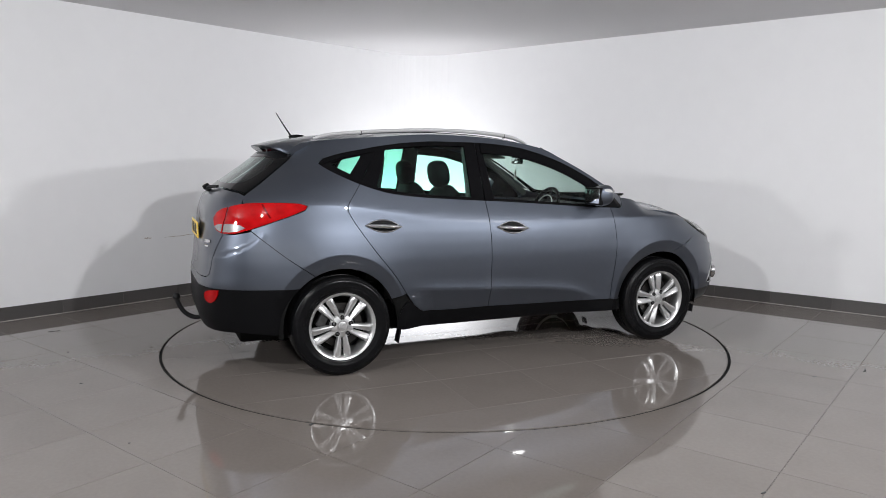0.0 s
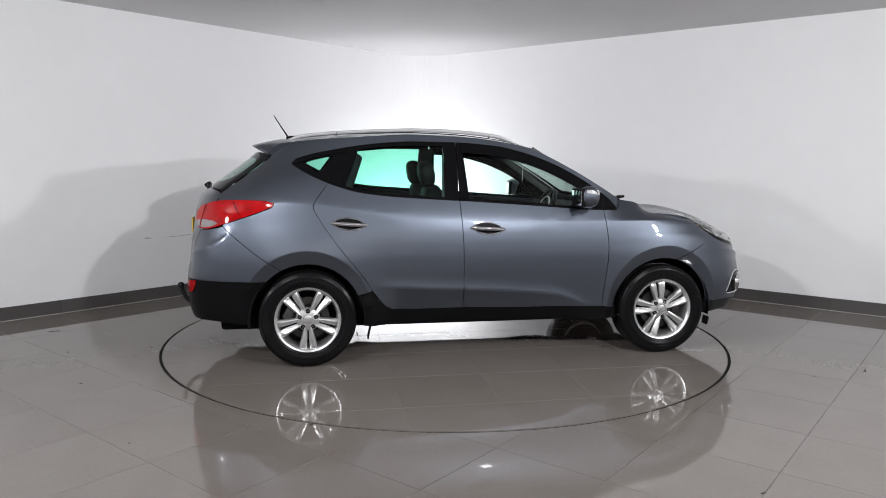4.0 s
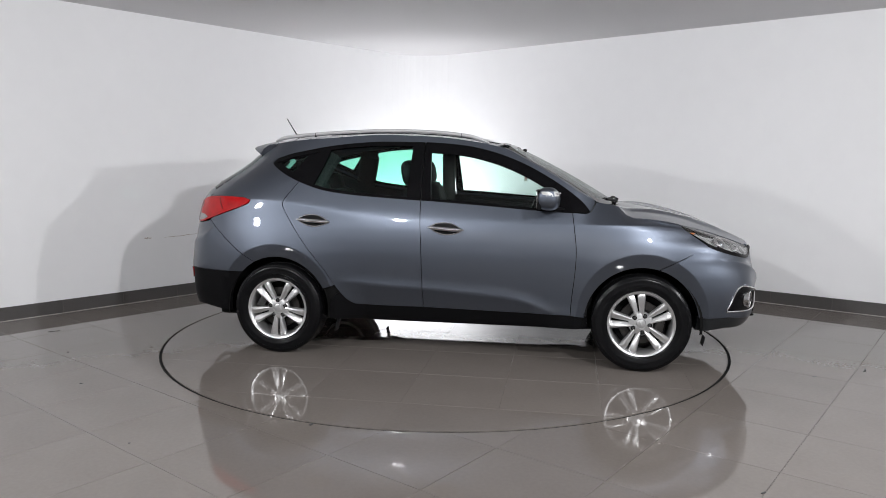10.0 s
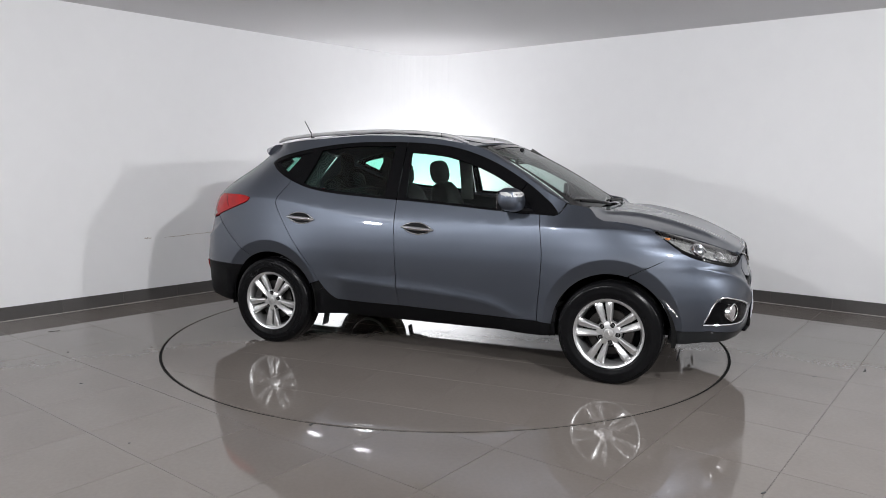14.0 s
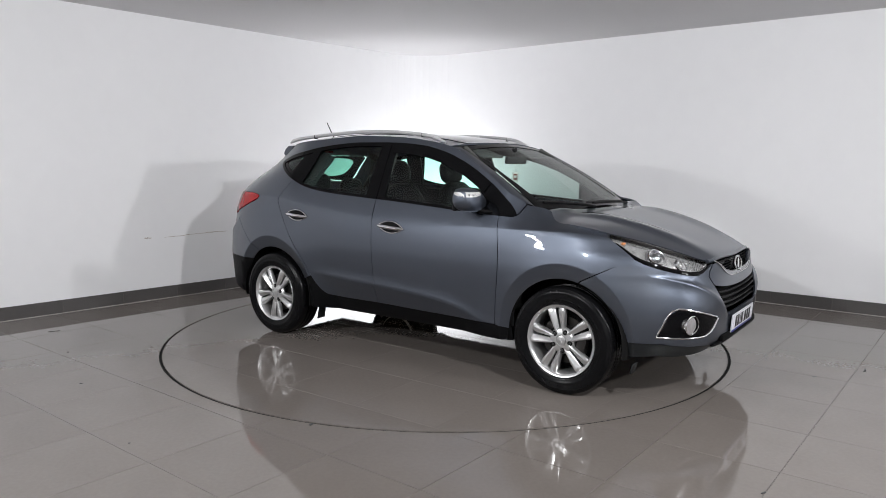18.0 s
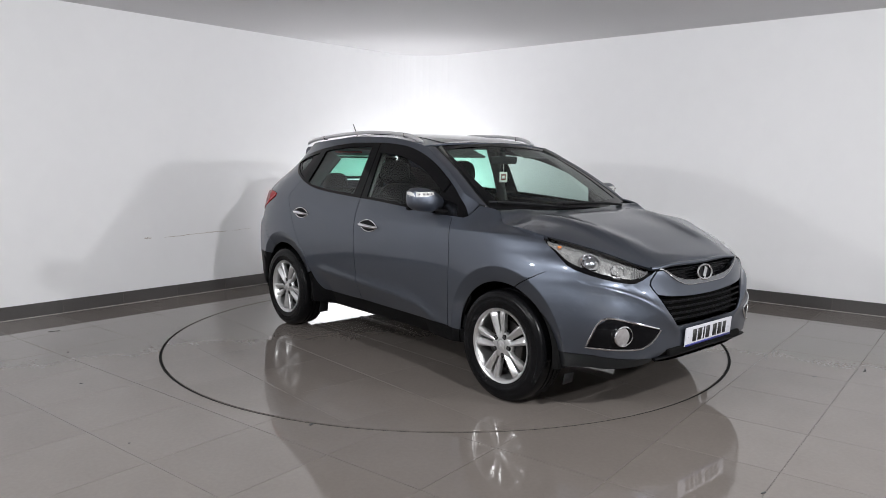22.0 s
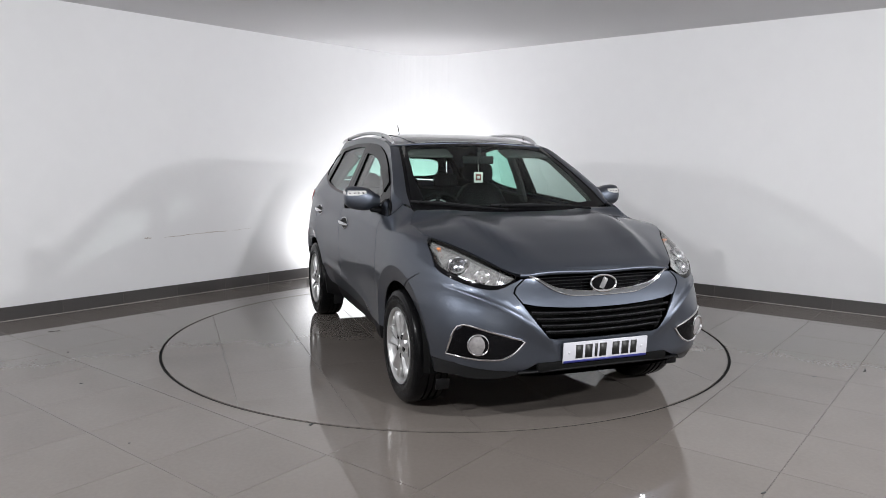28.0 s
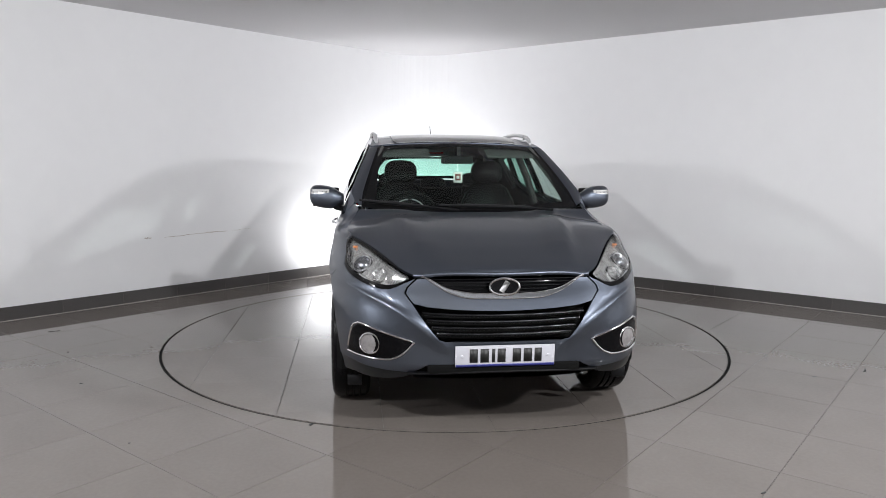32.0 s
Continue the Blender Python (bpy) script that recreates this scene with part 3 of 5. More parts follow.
# rear quarter, cant rail and windscreen pillar in one frame
roof_edge = [(x, gutter(x)) for x in (0.98, 0.90, 0.80, 0.69, 0.58, 0.48, 0.40, 0.33, 0.2, 0.06, -0.15, -0.36, -0.57, -0.78, -0.98, -1.19, -1.42)]
panel("body_side", xz(*shift(GAP_R[:7], -G)) + arch(-1.32, 25, 118) + xz((-1.50, 0.690), (-1.69, 0.825), (-1.885, 0.988))
      + xz((-1.885, 0.998), (-1.766, 1.038), (-1.625, 1.087), (-1.548, 1.118), (-1.530, 1.148), (-1.584, 1.164), (-1.70, 1.170), (-1.856, 1.169), (-1.92, 1.162))
      + xz((-1.90, 1.215), (-1.80, 1.285), (-1.66, 1.39), (-1.565, 1.47), (-1.50, 1.548))
      + xz(*roof_edge[::-1]) + xz((0.99, 1.165), (0.97, 1.12), (0.955, 1.105)) + xz(*HEAD_TOP[:-2][::-1]) + xz(*BELT[:3]), flank, PAINT, car, lines=FOLDS)
# front wings
panel("front_wing", xz(*shift(GAP_F, G))[::-1] + xz((0.93, 1.086), (0.965, 1.10), (1.0, 1.163)) + xz((1.08, 1.152), (1.15, 1.135), (1.20, 1.082), (1.25, 1.062), (1.34, 1.057), (1.47, 1.041), (1.54, 1.022))
      + xz((1.60, 0.980), (1.685, 0.922), (1.745, 0.882)) + xz((1.61, 0.815), (1.438, 0.727)) + arch(1.32, 74, 176), flank, PAINT, car, lines=FOLDS)
# bumper
panel("front_bumper", xz((1.44, 0.721), (1.61, 0.810), (1.745, 0.878)) + xz((1.80, 0.853), (1.88, 0.826)) + yz((0.73, 0.808), (0.66, 0.789), (0.59, 0.786), (0.515, 0.820), (0.462, 0.844))
      + yz((0.462, 0.842), (0.505, 0.80), (0.515, 0.772), (0.475, 0.717)) + yz((0.475, 0.717), (0.40, 0.61), (0.34, 0.537)) + yz((0.30, 0.525), (0.15, 0.521), (0.0, 0.520))
      + yz((0.0, 0.405), (0.36, 0.407), (0.42, 0.394), (0.47, 0.370), (0.50, 0.366), (0.58, 0.369), (0.69, 0.376), (0.76, 0.385)) + xz((1.93, 0.391), (1.75, 0.388), (1.705, 0.39)) + arch(1.32, 9, 72.5),
      flank, PAINT, car, lines=FOLDS, whole=True)
panel("grille_panel", yz((0.0, 0.741), (0.15, 0.744), (0.22, 0.752), (0.31, 0.785), (0.405, 0.846), (0.45, 0.842)) + yz((0.495, 0.80), (0.505, 0.772), (0.468, 0.720)) + yz((0.40, 0.705), (0.28, 0.693), (0.12, 0.684), (0.0, 0.682)), flank, PAINT, car, whole=True)
panel("front_valance", yz((0.0, 0.40), (0.36, 0.402), (0.42, 0.389), (0.47, 0.366)) + yz((0.47, 0.335), (0.3, 0.322), (0.0, 0.320)), flank, PLASTIC, car, whole=True, label="black lower intake", inset=0.035, flange=-0.03)
panel("chin_corner", yz((0.475, 0.364), (0.50, 0.361), (0.58, 0.364), (0.69, 0.371), (0.76, 0.380)) + xz((1.93, 0.386), (1.75, 0.383), (1.70, 0.384)) + xz((1.685, 0.30), (1.75, 0.296), (1.93, 0.316)) + yz((0.76, 0.310), (0.69, 0.306), (0.56, 0.322), (0.49, 0.345)), flank, CHIN, car, "dark grey lower bumper corner", inset=0.004, flange=0.05, step=0.03)
bm = bmesh.new()
tube(bm, [Vector((skin(*at_y(abs(y), 0.365)).x + 0.004, y, 0.366 - 0.006 * (y / 0.48) ** 2)) for y in np.linspace(-0.50, 0.50, 25)], 0.016, 10, flat=0.55)
part("chin_lip", bm, PLASTIC, car, "black chin lip under the number plate")
# sills
panel("sill", xz((-0.93, 0.275), (-0.90, 0.42), (-0.84, 0.475), (-0.78, 0.420), (-0.72, 0.386)) + xz((-0.55, 0.380), (-0.212, 0.382), (0.26, 0.374), (0.838, 0.372), (0.95, 0.37)) + xz((0.96, 0.278), (0.27, 0.272), (-0.55, 0.270)), flank, PLASTIC, car, "black plastic sill", inset=0.004, flange=0.05)
# tail
panel("rear_bumper", xz((-1.505, 0.688), (-1.692, 0.821), (-1.887, 0.984)) + xz((-1.93, 0.974), (-1.985, 0.962)) + yz((0.66, 0.957), (0.62, 0.84), (0.60, 0.72), (0.55, 0.675), (0.3, 0.662), (0.0, 0.66), sign=-1) + yz((0.0, 0.606), (0.5, 0.608), (0.7, 0.612), sign=-1) + xz((-1.95, 0.612), (-1.75, 0.612), (-1.60, 0.608)) + arch(-1.32, 137, 119), flank, PAINT, car, lines=FOLDS, whole=True)
panel("rear_valance", xz((-1.60, 0.604), (-1.75, 0.608), (-1.95, 0.608)) + yz((0.7, 0.608), (0.5, 0.604), (0.0, 0.602), sign=-1) + yz((0.0, 0.325), (0.5, 0.32), sign=-1) + xz((-1.95, 0.325), (-1.80, 0.31), (-1.70, 0.30)) + arch(-1.32, 186, 138), flank, PLASTIC, car, "black lower rear bumper", whole=True)
panel("tailgate", xz((-1.905, 1.208), (-1.935, 1.155)) + xz((-1.955, 1.10), (-1.985, 1.02), (-1.99, 0.975)) + yz((0.653, 0.955), (0.614, 0.84), (0.594, 0.72), (0.546, 0.679), (0.3, 0.666), (0.0, 0.664), sign=-1) + yz((0.0, 1.245), (0.4, 1.242), (0.6, 1.225), sign=-1), flank, PAINT, car, whole=True)
panel("rear_window", xz((-1.90, 1.222), (-1.80, 1.292), (-1.66, 1.396), (-1.575, 1.465)) + yz((0.5, 1.49), (0.3, 1.50), (0.0, 1.50), sign=-1) + yz((0.0, 1.252), (0.4, 1.249), (0.6, 1.232), sign=-1), flank, GLASS_BACK, car, "dark green tinted rear window", whole=True, flange=0)


# hood, roof and windscreen
hood_mid = curve((1.0, 1.135), (1.15, 1.124), (1.28, 1.112), (1.42, 1.090), (1.64, 1.045), (1.82, 0.990), (1.96, 0.938), (2.03, 0.911), (2.055, 0.900), (2.075, 0.890), (2.09, 0.879), (2.10, 0.867), (2.106, 0.850), (2.14, 0.80))
hood_side = curve((1.0, 1.165), (1.08, 1.150), (1.15, 1.133), (1.20, 1.081), (1.25, 1.061), (1.34, 1.056), (1.48, 1.039), (1.54, 1.025), (1.60, 1.009), (1.66, 0.993), (1.80, 0.953), (1.92, 0.913), (2.01, 0.878), (2.05, 0.862), (2.09, 0.852), (2.14, 0.838))
hood_half = curve((1.0, 0.70), (1.15, 0.735), (1.22, 0.79), (1.34, 0.80), (1.47, 0.81), (1.54, 0.797), (1.60, 0.760), (1.66, 0.720), (1.72, 0.684), (1.80, 0.640), (1.92, 0.576), (2.01, 0.524), (2.05, 0.475), (2.08, 0.43), (2.12, 0.3), (2.14, 0.2))


def hood_z(x, y):
    h = max(hood_half(x), abs(y))
    t = abs(y) / h
    rd = abs(y) - (0.54 - 0.17 * (x - 1.1))
    rib = 0.022 * min(1.0, max(0.25, (x - 1.05) / 0.35)) * math.exp(-(rd / (0.11 if rd < 0 else 0.05)) ** 2) * min(1.0, max(0.0, (2.12 - x) / 0.3))
    a, b = hood_mid(x), hood_side(x)
    return a + (b - a) * t ** (2.1 + 1.5 * min(1.0, max(0.0, (x - 1.15) / 0.3))) + rib * (1 - t ** 6)


def hood_skin(x, y):
    return Vector((x, y, hood_z(x, y)))


hood_outline = [(1.14 + 0.0, 0.0), (1.138, -0.2), (1.13, -0.4), (1.12, -0.6), (1.135, -0.72)] + [(x, -hood_half(x) + 0.004) for x in (1.18, 1.22, 1.28, 1.34, 1.42, 1.5, 1.57, 1.63, 1.7, 1.76, 1.82, 1.88, 1.94, 1.99, 2.03, 2.06)] + [(2.08, -0.42), (2.092, -0.30), (2.099, -0.15), (2.101, 0.0)]
panel("bonnet", hood_outline, hood_skin, PAINT, car, whole=True, flange=0.02)
lip = spline([(2.066, -0.462, 0.0), (2.08, -0.42, 0.0), (2.092, -0.30, 0.0), (2.099, -0.15, 0.0), (2.101, 0.0, 0.0), (2.099, 0.15, 0.0), (2.092, 0.30, 0.0), (2.08, 0.42, 0.0), (2.066, 0.462, 0.0)], 0.04)
bm = bmesh.new()
tube(bm, [hood_skin(q[0], q[1]) + Vector((-0.006, 0, -0.002)) for q in lip], 0.0125, 14)
part("bonnet_lip", bm, PAINT, car, "rolled front edge of the bonnet")

roof_mid = curve((-1.75, 1.545), (-1.5, 1.603), (-1.3, 1.630), (-1.0, 1.653), (-0.6, 1.666), (-0.3, 1.660), (0.0, 1.634), (0.15, 1.612), (0.30, 1.580))
roof_half = curve(*[(x, half_width(x, gutter(x)) if x > -0.9 else -skin(*at_x(x, gutter(x))).y) for x in np.linspace(-1.5, 0.36, 14)])


def roof_skin(x, y):
    h = max(roof_half(x), abs(y))
    a, b = roof_mid(x), gutter(x)
    return Vector((x, y, a + (b - a) * (abs(y) / h) ** 3))


roof_sides = [(x, -roof_half(x)) for x in np.linspace(-1.48, 0.30, 30)]
panel("roof", [(-1.52, 0.0), (-1.51, -0.3)] + roof_sides + [(0.315, -0.45), (0.325, -0.2), (0.33, 0.0)], roof_skin, PAINT, car, whole=True, flange=0.01, step=0.05)
panel("roof_glass", [(-1.05, 0.0), (-1.05, -0.40), (-1.0, -0.45)] + [(x, -0.47) for x in (-0.8, -0.4, 0.0, 0.22)] + [(0.30, -0.44), (0.325, -0.2), (0.33, 0.0)],
      lambda x, y: roof_skin(x, y) + Vector((0, 0, 0.004)), DARK_GLASS, car, "black panoramic glass roof panel", whole=True, flange=0.003, step=0.05)


def screen_skin(u, v):
    """Windscreen: u from the middle (0) to the pillar (-1), v from the cowl (0) to the roof (1)."""
    q = 1 - u * u
    low_p = Vector((1.03 + 0.16 * q, 0.735 * u, 1.142 - 0.025 * q))
    top_p = Vector((0.36 + 0.0 * q, 0.590 * u, 1.532 + 0.040 * q))
    r = low_p.lerp(top_p, v)
    r.z += 0.03 * v * (1 - v) * 4 * 0.5
    r.x += 0.02 * v * (1 - v) * 4 * 0.5
    return r


panel("windscreen", [(0, 0), (-0.25, 0), (-0.5, 0), (-0.75, 0), (-0.97, 0), (-0.97, 0.25), (-0.97, 0.5), (-0.97, 0.75), (-0.97, 1), (-0.7, 1), (-0.35, 1), (0, 1)],
      screen_skin, SCREEN, car, "clear windscreen", whole=True, flange=0, step=0.06)


# ---------------------------------------------------------------- car: glazing
top_line = curve(*[q for q in HEAD_TOP[2:14]], (0.92, 1.150), (0.955, 1.105))
belt_line = curve(*BELT, (0.955, 1.092))


def along(f, x0, x1, k=14):
    return [(x, f(x)) for x in np.linspace(x0, x1, k)]


def band(pts, w):
    """Closed outline of a strip of width w on the right of a polyline (x, z)."""
    pts = [Vector(q) for q in pts]
    off = []
    for i, q in enumerate(pts):
        d = (pts[min(i + 1, len(pts) - 1)] - pts[max(i - 1, 0)]).normalized()
        off.append(q + Vector((d.y, -d.x)) * w)
    return [tuple(q) for q in pts] + [tuple(q) for q in off[::-1]]


def flat(pts):
    return [at_x(*q) for q in pts]


for nm, outline, g in (("front_window", along(top_line, -0.235, 0.95, 26) + along(belt_line, 0.94, -0.235, 12), GLASS),
                       ("rear_window_pane", along(top_line, -1.05, -0.245, 18) + along(belt_line, -0.245, -1.15, 14), GLASS_REAR),
                       ("quarter_window", along(top_line, -1.39, -1.03, 10) + along(belt_line, -1.15, -1.41, 8), GLASS_REAR)):
    for o in panel(nm, flat(outline), flank, g, car, "green tinted side window", inset=0.010, flange=0, step=0.05):
        o.visible_shadow = False

for nm, outline in (("window_frame", band(along(top_line, -0.235, 0.945, 34), 0.034)),
                    ("window_frame", band(along(top_line, -1.39, -0.245, 26), 0.030)),
                    ("belt_moulding", band(along(belt_line, -0.235, 0.95, 20), -0.018)),
                    ("belt_moulding", band(along(belt_line, -1.415, -0.245, 26), -0.020)),
                    ("pillar_trim", [(-0.345, belt_line(-0.345)), (-0.244, belt_line(-0.244)), (-0.244, top_line(-0.244)), (-0.33, top_line(-0.33))]),
                    ("pillar_trim", [(-0.236, belt_line(-0.236)), (-0.165, belt_line(-0.165)), (-0.195, top_line(-0.195)), (-0.236, top_line(-0.236))]),
                    ("pillar_trim", [(-1.165, 1.286), (-1.06, 1.250), (-0.945, 1.548), (-1.02, 1.536)]),
                    ("mirror_mount", [(0.63, 1.103), (0.80, 1.094), (0.93, 1.091), (0.953, 1.100), (0.945, 1.120), (0.92, 1.148), (0.81, 1.238), (0.70, 1.310), (0.665, 1.300)])):
    panel(nm, flat(outline), flank, GLOSS_BLACK, car, "gloss black", inset=-0.001, flange=0.014, step=0.04)
for outline in (band(along(top_line, -1.40, -1.03, 10), 0.040), band(along(belt_line, -1.41, -1.15, 8), -0.045), [(-1.43, 1.415), (-1.345, 1.365), (-1.335, 1.45), (-1.38, 1.462)],
                [(-1.17, 1.286), (-1.02, 1.536), (-1.10, 1.53), (-1.255, 1.32)]):
    panel("glass_border", flat(outline), flank, GLOSS_BLACK, car, "black glass border", inset=0.006, flange=0, step=0.04)
# smoked wind deflectors over the front windows
panel("wind_deflector", flat(band(along(top_line, -0.20, 0.72, 24), 0.075)), lambda s, z: skin(s, z) + Vector((0, -0.012, 0)), GLOSS_BLACK, car, "smoked black wind deflector", flange=0.010, step=0.04)

# ---------------------------------------------------------------- car: inner shell and dark hollows
panel("inner_shell", flat([(0.95, 0.30), (0.95, 1.06), (0.6, 1.09), (0.2, 1.12), (-0.25, 1.15), (-0.7, 1.175), (-1.0, 1.21), (-1.3, 1.33), (-1.42, 1.40), (-1.55, 1.40), (-1.80, 1.2), (-1.85, 0.98), (-1.72, 0.80), (-1.32, 0.79), (-0.92, 0.70), (-0.84, 0.52), (-0.80, 0.30)]),
      flank, CABIN, car, "dark inner door trim", inset=0.03, flange=0.03, step=0.06)
for k in (-1, 1):
    # Added panels block the bright floor from showing through gaps by the arches.
    foot = [(0.925 * k, 0.28), (0.93 * k, 0.36), (0.95 * k, 0.45), (0.99 * k, 0.53), (1.03 * k, 0.59), (0.60 * k, 0.62), (0.60 * k, 0.28)]
    panel("sill_backing", flat(foot), flank, UNDER, car, "added black panel that stops light showing through the sill gaps", inset=0.018, flange=0.02, step=0.05)
# The low tray under the nose is added to keep light off the floor.
for x0, x1, w, z0, z1 in ((-1.95, 1.62, 1.12, 0.205, 0.44), (-1.0, 1.0, 1.5, 0.26, 0.46), (1.0, 1.98, 0.90, 0.40, 0.90), (0.9, 1.98, 1.30, 0.318, 0.36), (-2.05, -1.75, 1.1, 0.3, 0.9)):
    bm = bmesh.new()
    box(bm, pose((x0 + x1) / 2, 0, (z0 + z1) / 2), x1 - x0, w, z1 - z0, 0.03)
    part("underbody", bm, UNDER, car)
for y in (-0.25, 0.3):
    bm = bmesh.new()
    tube(bm, [(-1.9, y, 0.22), (-1.2, y * 0.9, 0.21), (0.2, y * 0.5, 0.22), (1.0, y * 0.4, 0.22)], 0.03)
    part("exhaust_pipe", bm, STEEL_DARK, car)


def liner(hx):
    b = bmesh.new()
    rows = []
    for a in np.linspace(-8, 188, 30):
        c, s = math.cos(radians(a)), math.sin(radians(a))
        rows.append([b.verts.new((hx + r * c, y, HUB + (r + 0.01) * s)) for y, r in ((-0.868, 0.392), (-0.84, 0.415), (-0.55, 0.415), (-0.55, 0.05))])
    for p0, p1 in zip(rows, rows[1:]):
        for k in range(3):
            b.faces.new((p0[k], p1[k], p1[k + 1], p0[k + 1]))
    part("arch_liner", b, UNDER, car, "black wheel-arch liner")
    b = bmesh.new()
    rows = []
    for a in np.linspace(-8, 188, 30):
        c, s = math.cos(radians(a)), math.sin(radians(a))
        rows.append([b.verts.new((hx + r * c, y, HUB + (r + 0.01) * s)) for y, r in ((0.868, 0.392), (0.84, 0.415), (0.55, 0.415), (0.55, 0.05))])
    for p0, p1 in zip(rows, rows[1:]):
        for k in range(3):
            b.faces.new((p0[k], p0[k + 1], p1[k + 1], p1[k]))
    part("arch_liner", b, UNDER, car, "black wheel-arch liner")


liner(1.32)
liner(-1.32)
for hx, x, z0, z1 in ((1.32, 1.75, 0.185, 0.25), (-1.32, -0.885, 0.165, 0.29)):
    for side in (-1, 1):
        bm = bmesh.new()
        box(bm, pose(x, side * 0.77, (z0 + z1) / 2, 0, 12, 0), 0.008, 0.08, z1 - z0, 0.002, 1)
        part("air_deflector", bm, RUBBER, car, "black rubber flap by the wheel")


# ---------------------------------------------------------------- car: wheels
def wheel(hx, side, first):
    """A five twin-spoke alloy wheel; the local z axis points out of the car."""
    w = new("wheel")
    w.parent = car
    w.matrix_basis = pose(hx, side * 0.79, 0.339) @ Matrix.Rotation(radians(90 if side < 0 else -90), 4, "X")
    tagged(w, "black tyre on a silver twin-spoke alloy rim")
    b = bmesh.new()
    lathe(b, [(0.222, -0.09), (0.245, -0.108), (0.28, -0.113), (0.315, -0.106), (0.334, -0.092), (0.339, -0.075),
              (0.340, -0.055), (0.333, -0.053), (0.333, -0.044), (0.341, -0.042), (0.341, -0.018), (0.333, -0.016), (0.333, -0.007), (0.341, -0.005),
              (0.341, 0.018), (0.333, 0.020), (0.333, 0.029), (0.341, 0.031), (0.340, 0.060),
              (0.339, 0.075), (0.334, 0.092), (0.326, 0.100), (0.322, 0.1005), (0.318, 0.105), (0.300, 0.1105), (0.296, 0.1095), (0.28, 0.113), (0.262, 0.1125), (0.258, 0.110), (0.245, 0.108), (0.232, 0.103), (0.222, 0.09)], sides=72)
    part("tyre", b, TYRE, w, "black rubber tyre", angle=50)
    rim = new("rim")
    rim.parent = w
    b = bmesh.new()
    lathe(b, [(0.196, -0.09), (0.198, 0.05), (0.206, 0.085), (0.214, 0.100), (0.221, 0.105), (0.2285, 0.107), (0.2305, 0.103), (0.229, 0.09), (0.21, 0.08), (0.204, -0.09)], sides=72)
    me_ob = part("rim", b, ALLOY, w, "silver alloy rim")
    bpy.data.objects.remove(rim)
    spoke = None
    for k in range(5):
        for pair in (-1, 1):
            if spoke is None or pair == 1 and k == 0:
                b = bmesh.new()
                rows = []
                for r, off, half, h in ((0.030, 0.010, 0.012, 0.086), (0.060, 0.0175, 0.0138, 0.092), (0.10, 0.0225, 0.0188, 0.095), (0.145, 0.0285, 0.0240, 0.098), (0.180, 0.0330, 0.0268, 0.099), (0.200, 0.0355, 0.0270, 0.096), (0.214, 0.037, 0.0265, 0.087)):
                    o = off * pair
                    rows.append([b.verts.new((r, o + t * pair, z)) for t, z in ((-half * 0.92, h - 0.036), (-half * 0.92, h - 0.017), (-half * 0.45, h - 0.007), (half * 0.30, h + 0.001), (half * 0.72, h - 0.001), (half, h - 0.012), (half, h - 0.036))])
                for p0, p1 in zip(rows, rows[1:]):
                    for i in range(6):
                        b.faces.new((p0[i], p1[i], p1[i + 1], p0[i + 1]))
                    b.faces.new((p0[6], p1[6], p1[0], p0[0]))
                b.faces.new(rows[0][::-1])
                b.faces.new(rows[-1])
                bmesh.ops.recalc_face_normals(b, faces=b.faces)
                spoke = part("spoke", b, ALLOY, me_ob, angle=28)
                spoke_me = spoke.data
                if pair == -1:
                    left_me = spoke_me
                else:
                    right_me = spoke_me
            else:
                spoke = piece("spoke", left_me if pair == -1 else right_me, me_ob)
            spoke.matrix_basis = pose(0, 0, 0, 0, 0, first + 72 * k)
    b = bmesh.new()
    lathe(b, [(0.088, 0.050), (0.084, 0.074), (0.076, 0.085), (0.070, 0.0885), (0.036, 0.0915), (0.034, 0.086), (0.0, 0.086)], sides=40)
    part("hub", b, ALLOY, me_ob)
    # Black disc: its colour paints the shade of the gaps by the hub.
    b = bmesh.new()
    lathe(b, [(0.100, 0.050), (0.098, 0.062), (0.040, 0.064)], sides=40)
    part("nut_recess", b, UNDER, me_ob, "black disc painting the shade of the gaps round the hub")
    b = bmesh.new()
    lathe(b, [(0.031, 0.086), (0.030, 0.0915), (0.024, 0.0935), (0.0, 0.0945)], sides=32)
    box(b, pose(0, 0, 0.0965, 0, 0, first + 20), 0.026, 0.010, 0.003, 0.001, 1)
    part("centre_cap", b, ALLOY, me_ob, "silver centre cap with a plain emblem")
    for k in range(5):
        # The black cup stands proud; its colour paints the nut well's shade.
        b = bmesh.new()
        m = pose(0, 0, 0, 0, 0, first + 36 + 72 * k) @ pose(0.060, 0, 0)
        lathe(b, [(0.0165, 0.084), (0.0160, 0.0915), (0.0150, 0.0920), (0.0140, 0.0905), (0.0, 0.0905)], m, 16)
        part("nut_well", b, UNDER, me_ob, "black cup painting the shade of a nut well")
        b = bmesh.new()
        lathe(b, [(0.0095, 0.0900), (0.0092, 0.0945), (0.0065, 0.0965), (0.0, 0.0970)], m, 6)
        part("wheel_nut", b, STEEL_DARK, me_ob, "dark steel wheel nut", angle=20)
    b = bmesh.new()
    lathe(b, [(0.0, 0.050), (0.075, 0.050), (0.078, 0.036), (0.15, 0.035), (0.152, 0.022), (0.15, 0.010), (0.0, 0.010)], sides=48)
    part("brake_disc", b, DISC, w, "worn steel brake disc")
    b = bmesh.new()
    box(b, pose(0, 0, 0, 0, 0, 0 if hx < 0 else 0) @ pose(0.135 if hx < 0 else 0.125, 0.01, 0.045), 0.06, 0.13, 0.06, 0.012)
    cal = part("brake_caliper", b, STEEL_DARK if hx < 0 else DISC, w, "grey brake caliper")
